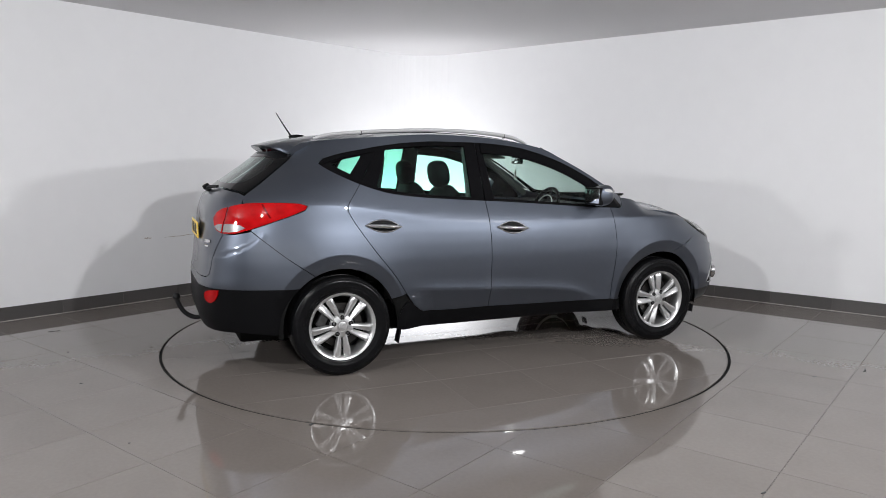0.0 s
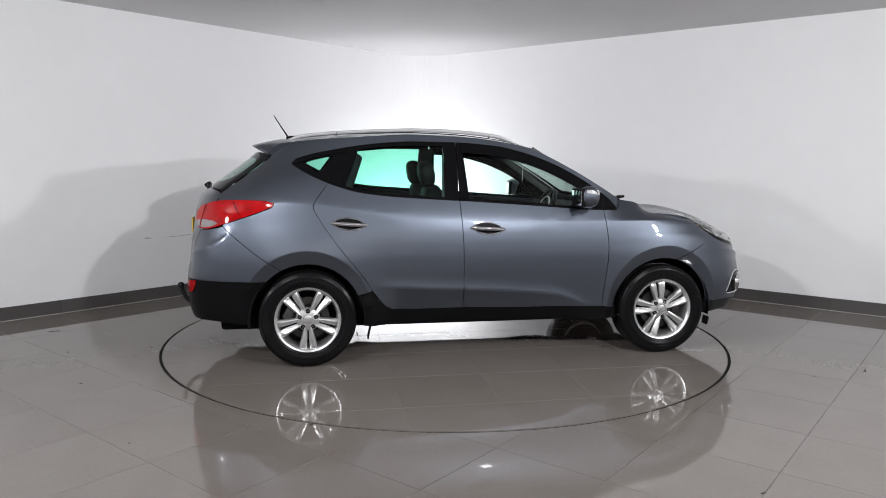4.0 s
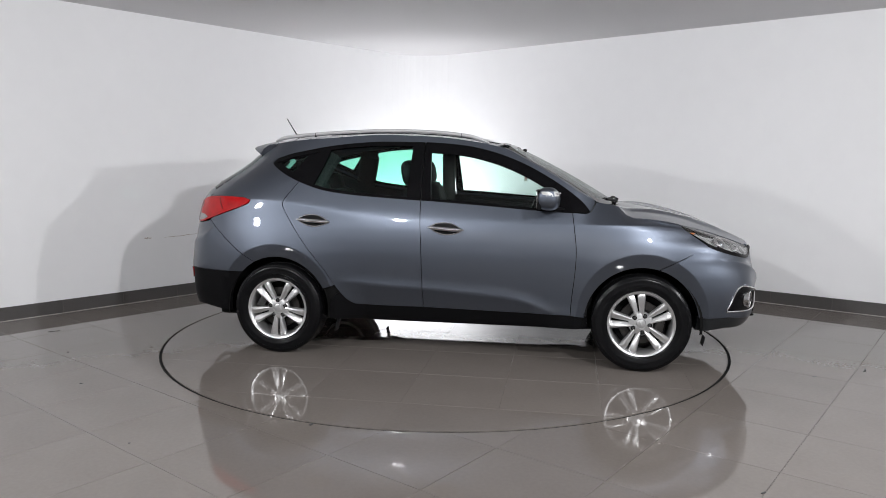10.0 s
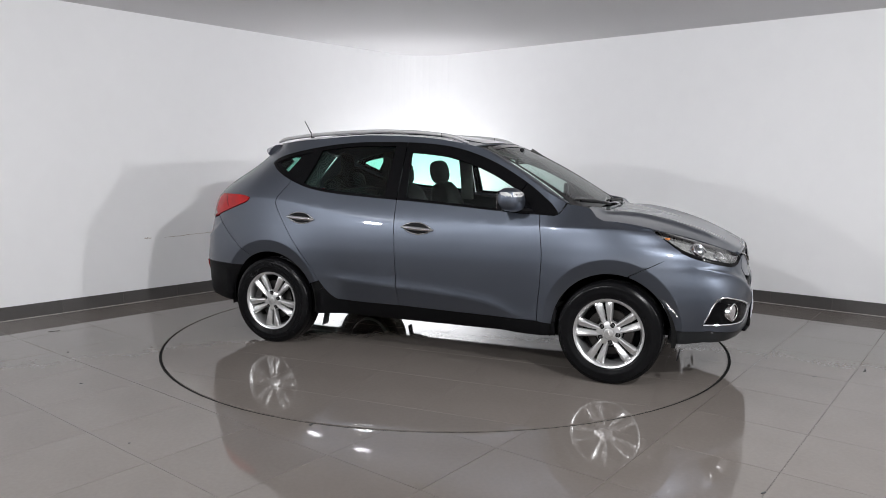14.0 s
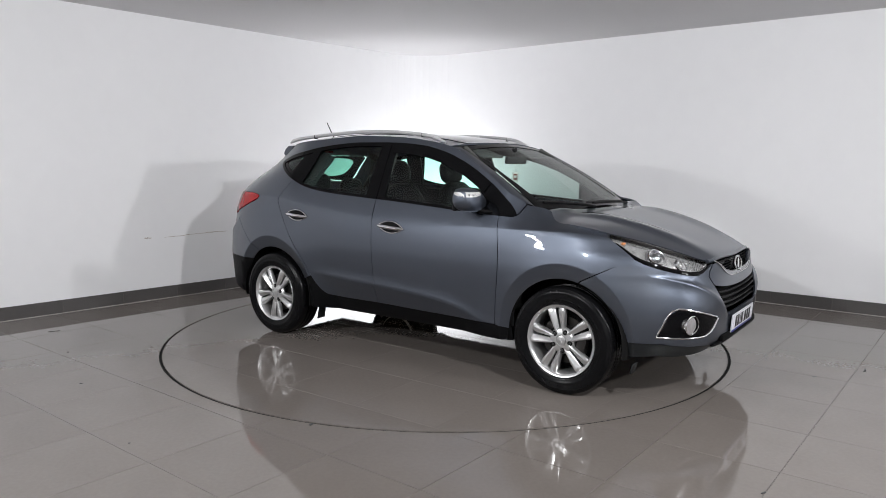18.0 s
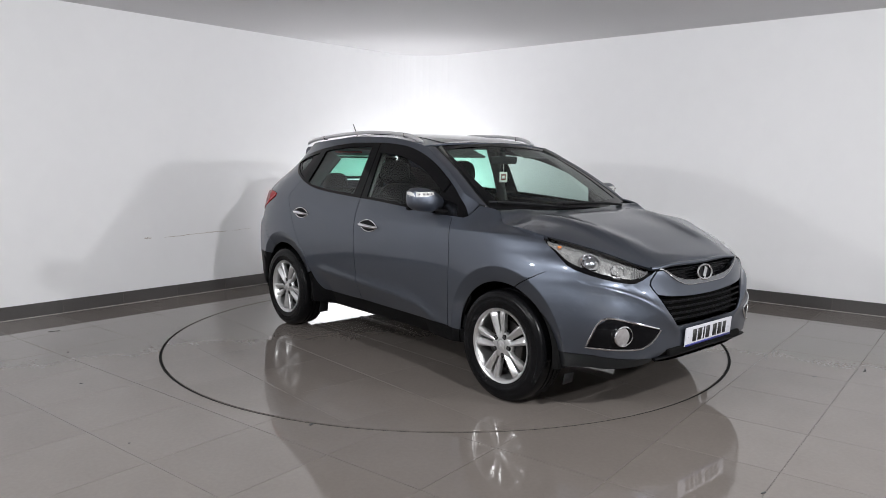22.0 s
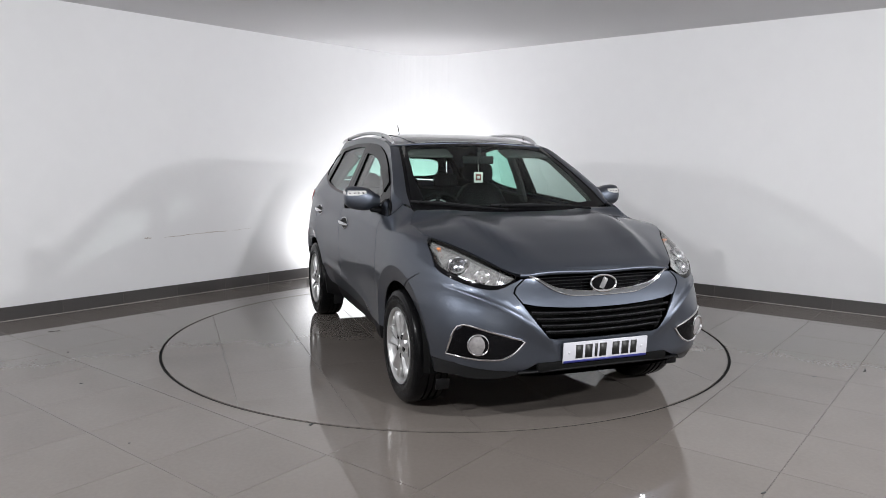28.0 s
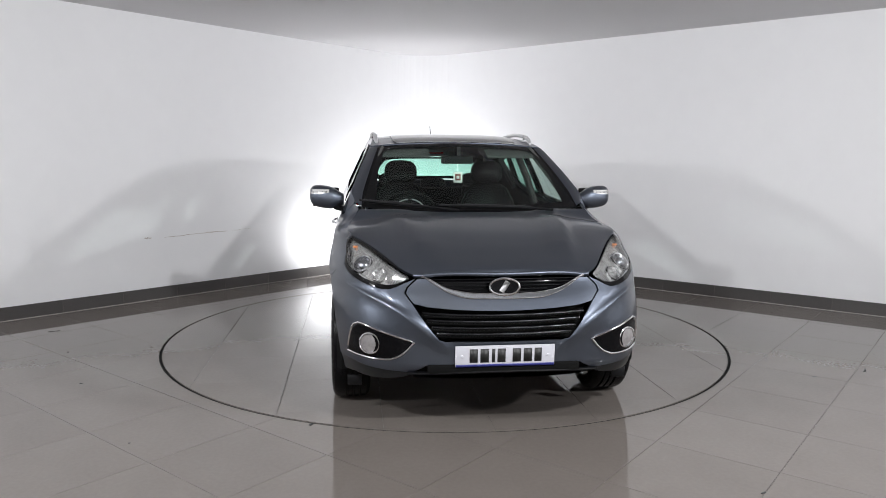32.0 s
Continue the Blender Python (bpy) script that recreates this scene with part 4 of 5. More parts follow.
    cal.matrix_basis = pose(0, 0, 0, 0, 0, 150 if hx < 0 else -12)
    b = bmesh.new()
    lathe(b, [(0.0, -0.02), (0.19, -0.02), (0.194, -0.09)], sides=40)
    part("brake_backplate", b, UNDER, w, "dark brake backplate")


wheel(1.32, -1, 101)
wheel(-1.32, -1, 54)
wheel(1.32, 1, 30)
wheel(-1.32, 1, 10)


# ---------------------------------------------------------------- car: nose
def skin_frame(s, z, inset=0.0):
    """A pose on the skin: local z points out of the body, local y up, local x along the body."""
    e = 1e-3
    p0 = skin(s, z)
    du = (skin(s + e, z) - skin(s - e, z)).normalized()
    dv = (skin(s, z + e) - skin(s, z - e)).normalized()
    n = du.cross(dv).normalized()
    dv = n.cross(du)
    m = Matrix((du, dv, n)).transposed().to_4x4()
    m.translation = p0 - n * inset
    return m


# the lamp's lens runs from the bumper's edge (v = 0) up to the bonnet's edge (v = 1)
lamp_low = [skin(*q) for q in xz((1.562, 1.000), (1.612, 0.973), (1.69, 0.924), (1.75, 0.884), (1.81, 0.856), (1.88, 0.832)) + yz((0.73, 0.812), (0.66, 0.793), (0.60, 0.790), (0.555, 0.800), (0.52, 0.822), (0.49, 0.846))]
lamp_top = [Vector(q) for q in ((1.548, -0.795, 1.026), (1.60, -0.764, 1.007), (1.66, -0.724, 0.991), (1.72, -0.688, 0.975), (1.80, -0.644, 0.951), (1.92, -0.580, 0.911), (2.01, -0.528, 0.876), (2.06, -0.488, 0.858))]


def along_line(pts, u):
    length = [0.0]
    for p0, p1 in zip(pts, pts[1:]):
        length.append(length[-1] + (p1 - p0).length)
    t = u * length[-1]
    i = min(max(int(np.searchsorted(length, t)) - 1, 0), len(pts) - 2)
    return pts[i].lerp(pts[i + 1], (t - length[i]) / (length[i + 1] - length[i]))


def lamp_skin(a, v):
    u, k = min(max(a / 0.6, 0.0), 1.0), v / 0.14
    q = along_line(lamp_low, u).lerp(along_line(lamp_top, u), k)
    return q + Vector((0.70, -0.55, 0.45)) * (0.030 * 4 * k * (1 - k) * max(0.0, math.sin(math.pi * u)) ** 1.5)


LAMP = [(0.6 * t, 0.0) for t in np.linspace(0.01, 0.99, 24)] + [(0.6 * t, 0.14) for t in np.linspace(0.99, 0.01, 24)]
for i, o in enumerate(panel("headlamp", LAMP, lamp_skin, LENS, car, "clear headlamp lens", flange=0.0, step=0.025)):
    o.visible_shadow = False
    sgn = -1 if i == 0 else 1

    def flipped(m, sgn=sgn):
        return m if sgn < 0 else Matrix.Diagonal((1, -1, 1, 1)) @ m

    def lamp_part(nm, b, mat, lab, sgn=sgn, o=o):
        if sgn > 0:
            bmesh.ops.reverse_faces(b, faces=b.faces)
        return part(nm, b, mat, o, lab)

    for a, v, r in ((0.285, 0.066, 0.056), (0.425, 0.062, 0.042)):
        n = (lamp_skin(a + 0.04, v) - lamp_skin(a - 0.04, v)).cross(lamp_skin(a, v + 0.04) - lamp_skin(a, v - 0.04)).normalized()
        n = n if n.x > 0 else -n
        d = (n + Vector((0.25, 0.0, 0.0))).normalized()
        fm = Matrix.Translation(lamp_skin(a, v) - n * 0.027) @ d.to_track_quat("Z", "Y").to_matrix().to_4x4()
        b = bmesh.new()
        lathe(b, [(r * 1.16, -0.006), (r * 1.08, -0.014), (r * 1.00, -0.014), (r * 1.00, 0.010), (r * 0.95, 0.015), (r * 0.86, 0.012), (r * 0.80, 0.0), (r * 0.72, -0.006), (r * 0.66, -0.016)], flipped(fm), 36)
        lamp_part("lamp_ring", b, CHROME, "chrome lamp ring")
        b = bmesh.new()
        if r > 0.05:
            lathe(b, [(r * 0.70, -0.014), (r * 0.62, 0.002), (r * 0.45, 0.014), (r * 0.22, 0.021), (0.0, 0.023)], flipped(fm), 28)
            lamp_part("projector_lens", b, SATIN, "bright glass projector lens")
        else:
            lathe(b, [(r * 0.82, -0.012), (r * 0.6, -0.024), (r * 0.3, -0.032), (r * 0.14, -0.033), (r * 0.14, 0.004), (0.0, 0.008)], flipped(fm), 28)
            lamp_part("reflector_bowl", b, CHROME, "chrome reflector bowl")
    # amber side reflector and bright strips
    for (x, z, w, h, mat, lab) in ((0.115, 0.075, 0.024, 0.012, AMBER, "amber side reflector"), (0.42, 0.035, 0.06, 0.010, CHROME, "chrome strip")):
        b = bmesh.new()
        box(b, Matrix.Translation(lamp_skin(x, z) - Vector((0.022, -0.016, 0.008))) @ pose(0, 0, 0, 0, 0, -35), w, 0.02, h, 0.003)
        for v in b.verts:
            v.co.y *= -sgn
        if sgn > 0:
            bmesh.ops.reverse_faces(b, faces=b.faces)
        part("reflector" if mat is AMBER else "bright_strip", b, mat, o, lab)
    b = bmesh.new()
    tube(b, [skin(*at_y(y, z)) * 1 + Vector((-0.020, 0, 0.004)) for y, z in ((0.50, 0.838), (0.53, 0.812), (0.57, 0.797), (0.63, 0.797), (0.69, 0.812), (0.74, 0.838))], 0.006, 8)
    for v in b.verts:
        v.co.y *= -sgn
    if sgn > 0:
        bmesh.ops.reverse_faces(b, faces=b.faces)
    part("bright_strip", b, CHROME, o, "chrome strip")
for side in (-1, 1):
    for k in range(7):
        a = 0.505 + 0.012 * k
        b = bmesh.new()
        pts = [lamp_skin(a + 0.03 * (v / 0.14 - 0.5), v) - Vector((0.62, -0.5, 0.4)) * 0.010 for v in np.linspace(0.022 + 0.004 * k, 0.10 - 0.006 * k, 6)]
        tube(b, [(q.x, q.y * -side, q.z) for q in pts], 0.0042, 6)
        part("reflector_rib", b, CHROME, car, "chrome rib at the inner end of the headlamp")
panel("headlamp_reflector", [(0.6 * t, 0.0) for t in np.linspace(0.06, 0.99, 24)] + [(0.6 * t, 0.14) for t in np.linspace(0.99, 0.06, 24)], lamp_skin, LAMP_BASE, car, "headlamp reflector with bright and dark patches for facet glints", inset=0.028, flange=-0.026, step=0.02)
panel("headlamp_bezel", [(0.6 * t, -0.002) for t in np.linspace(0.10, 0.985, 30)] + [(0.6 * t, 0.010 + 0.012 * t) for t in np.linspace(0.985, 0.10, 30)], lamp_skin, GLOSS_BLACK, car, "black headlamp edge", inset=-0.001, flange=0.03, step=0.025)

# grilles
UP = [(0.0, 0.748), (0.13, 0.752), (0.22, 0.764), (0.31, 0.796), (0.37, 0.826), (0.43, 0.853)]
panel("grille", yz(*UP) + yz((0.43, 0.865), (0.33, 0.885), (0.2, 0.905), (0.0, 0.915)), flank, GLOSS_BLACK, car, "black mesh upper grille", whole=True, inset=0.04, flange=0)
for z0 in (0.772, 0.788, 0.805, 0.822, 0.839, 0.856):
    half = 0.40 - max(0, (0.83 - z0)) * 4
    bm = bmesh.new()
    tube(bm, [Vector((skin(*at_y(abs(y), z0)).x - 0.03, y, z0)) for y in np.linspace(-half, half, 17)], 0.0028, 6)
    part("grille_bar", bm, PLASTIC, car)
lowline = [(0.0, 0.741), (0.15, 0.744), (0.22, 0.752), (0.31, 0.785), (0.405, 0.846), (0.43, 0.852)]
panel("grille_trim", yz((0.0, 0.766), (0.10, 0.768), (0.17, 0.772), (0.25, 0.784), (0.31, 0.801), (0.38, 0.839), (0.425, 0.857)) + yz(*[(y, z + 0.004) for y, z in lowline])[::-1], flank, SATIN, car, "satin chrome grille strip", whole=True, inset=-0.003, flange=0.03, step=0.02)
for line, r in ((lowline, 0.0028), ([(0.0, 0.766), (0.10, 0.768), (0.17, 0.772), (0.25, 0.784), (0.31, 0.801), (0.38, 0.839), (0.425, 0.857)], 0.0016)):
    pts = [skin(*at_y(y, z + 0.003)) for y, z, _ in spline([(*q, 0) for q in line], 0.02)]
    bm = bmesh.new()
    tube(bm, [(v.x + 0.004, v.y, v.z) for v in pts[::-1]] + [(v.x + 0.004, -v.y, v.z) for v in pts[1:]], r, 8)
    part("bright_edge", bm, CHROME, car, "thin chrome edge of the grille strip")
LOW = yz((0.0, 0.682), (0.12, 0.684), (0.28, 0.693), (0.40, 0.705), (0.468, 0.718)) + yz((0.40, 0.61), (0.34, 0.537), (0.30, 0.525), (0.15, 0.521), (0.0, 0.520))
panel("lower_grille", LOW, flank, UNDER, car, "black lower grille", whole=True, inset=0.06, flange=-0.05)
for z0 in (0.655, 0.622, 0.588, 0.556):
    half = 0.345 + (z0 - 0.545) * 0.72
    bm = bmesh.new()
    tube(bm, [Vector((skin(*at_y(abs(y), z0)).x - 0.018, y, z0 + 0.016 * (y / 0.45) ** 2)) for y in np.linspace(-half, half, 21)], 0.0105, 8, flat=0.75)
    part("grille_bar", bm, PLASTIC, car)
    # A fine metal line draws the highlight along each bar.
    bm = bmesh.new()
    tube(bm, [Vector((skin(*at_y(abs(y), z0)).x - 0.0085, y, z0 + 0.005 + 0.016 * (y / 0.45) ** 2)) for y in np.linspace(-half, half, 21)], 0.0006, 6)
    part("grille_bar_edge", bm, GRILLE_GLINT, car, "thin metal line drawing the bar's highlight")
bm = bmesh.new()
box(bm, pose(2.150, 0, 0.385), 0.03, 0.80, 0.045, 0.012)
part("chin_intake", bm, UNDER, car, "black chin intake")

# emblem: an oval ring with a plain slanted bar
EM = Matrix.Translation((2.128, 0, 0.803)) @ Euler((radians(90 - 10), 0, radians(90))).to_matrix().to_4x4()
bm = bmesh.new()
tube(bm, [EM @ Vector((0.078 * math.cos(a), 0.043 * math.sin(a), 0)) for a in np.linspace(0, math.tau, 40, endpoint=False)], 0.0065, 8, closed=True, up=(1, 0, 0.2))
badge = part("emblem", bm, CHROME, car, "chrome oval emblem")
bm = bmesh.new()
box(bm, EM @ pose(0, 0, 0, 0, 0, -32), 0.030, 0.066, 0.010, 0.004)
part("emblem_bar", bm, CHROME, badge)
bm = bmesh.new()
lathe(bm, [(0.075, -0.012), (0.073, -0.004), (0.0, -0.003)], EM @ Matrix.Diagonal((1, 0.55, 1, 1)), 32)
part("emblem_back", bm, GLOSS_BLACK, badge)


# number plates with their characters as plain bars
def plate(m, mat, nm, lab, strip):
    b = bmesh.new()
    box(b, m, 0.52, 0.111, 0.008, 0.003)
    pl = part(nm, b, mat, car, lab)
    xs = [-0.165, -0.108, -0.062, -0.020, 0.060, 0.118, 0.172]
    ws = [0.042, 0.044, 0.016, 0.042, 0.044, 0.044, 0.038]
    for x, w in zip(xs, ws):
        b = bmesh.new()
        box(b, m @ pose(x, 0.003, 0.0045), w, 0.072, 0.0015)
        part("character_bar", b, INK, pl)
    for x in (-0.225, 0.225):
        b = bmesh.new()
        lathe(b, [(0.008, 0.0), (0.007, 0.003), (0.0, 0.004)], m @ pose(x, 0, 0.004), 14)
        part("plate_screw", b, WHITE_PLATE, pl)
    if strip:
        b = bmesh.new()
        box(b, m @ pose(0, -0.0490, 0.0045), 0.515, 0.013, 0.0015)
        part("plate_strip", b, BLUE, pl, "dark blue strip")


plate(Matrix.Translation((2.172, 0, 0.453)) @ Euler((radians(94), 0, radians(90))).to_matrix().to_4x4(), WHITE_PLATE, "front_plate", "white number plate with black bars", True)
plate(Matrix.Translation((-2.172, 0, 0.955)) @ Euler((radians(90), 0, radians(-90))).to_matrix().to_4x4(), YELLOW_PLATE, "rear_plate", "yellow number plate with black bars", False)

# fog lamps
FOG = [(0.806, 0.432), (0.797, 0.500), (0.784, 0.565), (0.748, 0.604), (0.64, 0.578), (0.52, 0.543), (0.468, 0.524), (0.50, 0.486), (0.54, 0.452), (0.585, 0.432), (0.69, 0.427)]


def shrink(pts, k):
    cx, cz = sum(q[0] for q in pts) / len(pts), sum(q[1] for q in pts) / len(pts)
    return [(cx + (x - cx) * k, cz + (z - cz) * k) for x, z in pts]


panel("fog_recess", [at_y(*q) for q in shrink(FOG, 0.97)], flank, GLOSS_BLACK, car, "gloss black fog lamp recess", inset=-0.002, flange=0.012, step=0.025)
for side in (-1, 1):
    bm = bmesh.new()
    ring = [skin(*at_y(*q)) for q in [(a[0], a[1]) for a in spline([(*q, 0) for q in FOG + FOG[:1]], 0.025)][:-1]]
    tube(bm, [(v.x + 0.003, v.y * -side, v.z) for v in ring], 0.0062, 8, closed=True)
    bezel = part("fog_bezel", bm, CHROME, car, "chrome fog lamp surround")
    m = skin_frame(*at_y(0.690, 0.506), 0.002)
    d = (m.to_3x3() @ Vector((0, 0, 1)) + Vector((0.7, 0, 0))).normalized()
    c = m.translation
    fm = Matrix.Translation((c.x, c.y * -side, c.z)) @ Vector((d.x, d.y * -side, d.z)).to_track_quat("Z", "Y").to_matrix().to_4x4()
    bm = bmesh.new()
    lathe(bm, [(0.058, -0.03), (0.058, 0.012), (0.053, 0.016), (0.049, 0.010), (0.047, 0.004)], fm, 32)
    part("fog_lamp_ring", bm, CHROME, bezel, "chrome ring")
    bm = bmesh.new()
    lathe(bm, [(0.048, 0.006), (0.036, -0.006), (0.020, -0.014), (0.010, -0.016), (0.009, 0.004), (0.0, 0.008)], fm, 28)
    part("fog_reflector", bm, LAMP_BASE, bezel, "silver fog lamp reflector")
    bm = bmesh.new()
    lathe(bm, [(0.048, 0.007), (0.030, 0.013), (0.0, 0.016)], fm, 28)
    part("fog_lens", bm, REVERSE, bezel, "grey ribbed fog lamp lens")

# ---------------------------------------------------------------- car: tail
TAIL_A = xz((-1.552, 1.122), (-1.536, 1.146), (-1.584, 1.160), (-1.70, 1.165), (-1.856, 1.164), (-1.93, 1.156), (-1.985, 1.142)) + yz((0.641, 1.134), (0.653, 1.071), (0.653, 1.017), (0.662, 0.966), sign=-1) + xz((-1.984, 0.968), (-1.902, 0.995), (-1.766, 1.043), (-1.625, 1.092))
TAIL_B = yz((0.630, 1.134), (0.595, 1.122), (0.559, 1.097), (0.540, 1.062), (0.562, 1.016), (0.597, 0.984), (0.652, 0.966), sign=-1) + yz((0.645, 1.017), (0.645, 1.071), sign=-1)
for nm, outline in (("tail_lamp", TAIL_A), ("tailgate_lamp", TAIL_B)):
    panel(nm, outline, flank, RED_LENS, car, "glossy red lamp glass", inset=-0.006, flange=0.02, step=0.025)
for lens in ([(0.572, 1.010), (0.60, 1.021), (0.641, 1.027), (0.642, 0.976), (0.60, 0.990)], [(0.656, 1.028), (0.70, 1.029), (0.74, 1.024), (0.766, 1.006), (0.738, 0.982), (0.70, 0.976), (0.657, 0.976)]):
    panel("reversing_lens", [at_y(*q, -1) for q in lens], flank, REVERSE, car, "clear reversing lamp lens", inset=-0.009, flange=0.01, step=0.02)
for x0, z0, z1 in ((-1.76, 1.070, 1.157),):
    panel("lamp_divider", flat_xz((x0, z0), (x0 - 0.012, z0), (x0 - 0.055, z1), (x0 - 0.043, z1)), flank, RED_DARK, car, "dark red divider inside the lamp", inset=-0.0075, flange=0.002, step=0.03)
panel("rear_reflector", yz((0.545, 0.560), (0.575, 0.580), (0.62, 0.594), (0.67, 0.602), (0.695, 0.602), (0.69, 0.575), (0.665, 0.535), (0.63, 0.512), (0.59, 0.513), (0.555, 0.530), (0.545, 0.560), sign=-1, step=0.015)[:-1], flank, RED_LENS, car, "red rear fog reflector", inset=-0.008, flange=0.012, step=0.02)
for w, dz in ((0.10, 0.0), (0.07, -0.032)):
    bm = bmesh.new()
    m = skin_frame(*at_y(0.50, 0.905 + dz, -1), -0.004)
    box(bm, m, w, 0.022 if dz == 0 else 0.012, 0.004, 0.0015, 1)
    part("model_badge", bm, CHROME, car, "small chrome badge as a plain bar")

# spoiler
bm = bmesh.new()
rows = []
for t in np.linspace(-1, 1, 31):
    k = abs(t) ** 6
    y = 0.545 * t
    z0 = roof_skin(-1.45, y).z
    tip_x, tip_z = -1.735 + 0.03 * t * t + 0.10 * k, 1.556 - 0.012 * t * t - 0.050 * k
    rows.append([bm.verts.new(q) for q in ((-1.44, y, z0 - 0.005), (-1.50, y * 0.995, z0 - 0.004 - 0.004 * k), ((tip_x - 1.50) / 2, y * 0.975, (tip_z + z0) / 2 + 0.002), (tip_x + 0.02, y * 0.95, tip_z + 0.004),
                                           (tip_x, y * 0.91, tip_z - 0.003), (tip_x + 0.012, y * 0.91, tip_z - 0.012), (-1.635 + 0.06 * k, y * 0.91, 1.512 - 0.028 * k), (-1.585 + 0.02 * k, y * 0.95, 1.482 - 0.010 * k), (-1.50, y * 0.95, 1.49))])
for p0, p1 in zip(rows, rows[1:]):
    for k in range(8):
        bm.faces.new((p0[k], p0[k + 1], p1[k + 1], p1[k]))
bm.faces.new(rows[0])
bm.faces.new(rows[-1][::-1])
bmesh.ops.recalc_face_normals(bm, faces=bm.faces)
part("spoiler", bm, PAINT, car, "grey roof spoiler")
bm = bmesh.new()
box(bm, pose(-1.650, 0, 1.524, 0, 40, 0), 0.024, 0.30, 0.010, 0.003)
part("brake_light", bm, RED_LENS, car, "red high brake light")

panel("rear_glass_border", xz((-1.90, 1.224), (-1.80, 1.293), (-1.66, 1.397), (-1.575, 1.465)) + yz((0.5, 1.488), (0.3, 1.498), (0.0, 1.498), sign=-1)
      + yz((0.0, 1.465), (0.3, 1.462), (0.42, 1.45), (0.475, 1.42), (0.50, 1.37), (0.515, 1.31), (0.46, 1.285), (0.25, 1.283), (0.0, 1.283), sign=-1) + yz((0.0, 1.254), (0.4, 1.251), (0.6, 1.234), sign=-1),
      flank, GLOSS_BLACK, car, "black rear glass border", whole=True, inset=-0.002, flange=0, step=0.035)
# rear wiper
bm = bmesh.new()
tube(bm, [(-2.075, -0.02, 1.235), (-2.07, -0.10, 1.250), (-2.035, -0.30, 1.262)], [0.022, 0.012, 0.008], 8)
box(bm, pose(-2.085, 0.0, 1.250, 0, -30, 0), 0.05, 0.07, 0.035, 0.012)
part("rear_wiper", bm, PLASTIC, car, "black rear wiper")

# tow bar
bm = bmesh.new()
tube(bm, spline([(-1.95, 0, 0.33), (-2.12, 0, 0.300), (-2.195, 0, 0.292), (-2.26, 0, 0.330), (-2.297, 0, 0.385), (-2.315, 0, 0.435)], 0.02), 0.017, 10)
r = bmesh.ops.create_uvsphere(bm, u_segments=16, v_segments=10, radius=0.026, matrix=pose(-2.318, 0, 0.455))
part("tow_bar", bm, RUBBER, car, "black tow bar with a ball")

# ---------------------------------------------------------------- car: flank fittings
for x0, z0 in ((-0.045, 0.968), (-1.03, 1.006)):
    # Shade of the body-coloured recess is put into a flat black sheet.
    cup = [(x0 + 0.116 * math.cos(a), z0 - 0.030 * math.cos(a) * 0.25 + 0.041 * math.copysign(abs(math.sin(a)) ** 1.8, math.sin(a))) for a in np.linspace(0, math.tau, 36, endpoint=False)]
    for o in panel("door_handle", flat(cup), flank, PLASTIC, car, "chrome door handle on a black sheet painting the cup's shade", inset=-0.003, flange=0, step=0.02):
        sgn = -1 if o.data.vertices[0].co.y < 0 else 1

        def on(x, z, out):
            v = skin(*at_x(x, z))
            return Vector((v.x, (v.y - out) * -sgn, v.z))
        b = bmesh.new()
        tube(b, [on(x, z, 0.002) for x, z in cup], 0.0045, 8, closed=True)
        part("handle_rim", b, CHROME, o, "thin chrome rim")
        b = bmesh.new()
        tube(b, [on(x0 + d, z0 - d * 0.06, h) for d, h in ((-0.125, 0.004), (-0.10, 0.018), (-0.06, 0.027), (0.0, 0.030), (0.06, 0.027), (0.10, 0.018), (0.125, 0.004))], [0.007, 0.011, 0.014, 0.0145, 0.014, 0.011, 0.007], 12)
        part("grip", b, CHROME, o, "chrome grip")

for side in (-1, 1):
    bm = bmesh.new()
    rail = spline([(-1.43, 0.575 * side, 1.588), (-1.38, 0.585 * side, 1.605), (-1.28, 0.592 * side, 1.622), (-0.99, 0.600 * side, 1.646), (-0.57, 0.604 * side, 1.664), (-0.23, 0.604 * side, 1.657), (0.04, 0.600 * side, 1.632), (0.14, 0.597 * side, 1.608), (0.22, 0.594 * side, 1.578)], 0.05)
    tube(bm, rail, [0.010] + [0.019] * (len(rail) - 2) + [0.010], 10, flat=0.75)
    bar = part("roof_rail", bm, SILVER, car, "silver roof rail")
    for x in (-1.1, 0.02):
        bm = bmesh.new()
        z = np.interp(x, [-1.28, -0.99, -0.57, -0.23, 0.04], [1.622, 1.646, 1.664, 1.657, 1.632])
        box(bm, pose(x, 0.6 * side, z - 0.004), 0.003, 0.0392, 0.0295, 0.001, 1)
        part("rail_joint", bm, PLASTIC, bar)

bm = bmesh.new()
r = bmesh.ops.create_uvsphere(bm, u_segments=16, v_segments=8, radius=1, matrix=pose(-1.42, 0, 1.617) @ Matrix.Diagonal((0.065, 0.024, 0.018, 1)))
ant = part("antenna", bm, PLASTIC, car, "short black roof antenna")
bm = bmesh.new()
tube(bm, [(-1.465, 0, 1.622), (-1.52, 0, 1.705), (-1.572, 0, 1.790)], [0.007, 0.0045, 0.0035], 8)
part("antenna_rod", bm, RUBBER, ant)


# door mirrors
mirror_size = curve((0.0, 0.50), (0.12, 0.66), (0.30, 0.90), (0.48, 1.0), (0.70, 0.985), (0.85, 0.90), (0.94, 0.72), (0.985, 0.46), (1.0, 0.24))


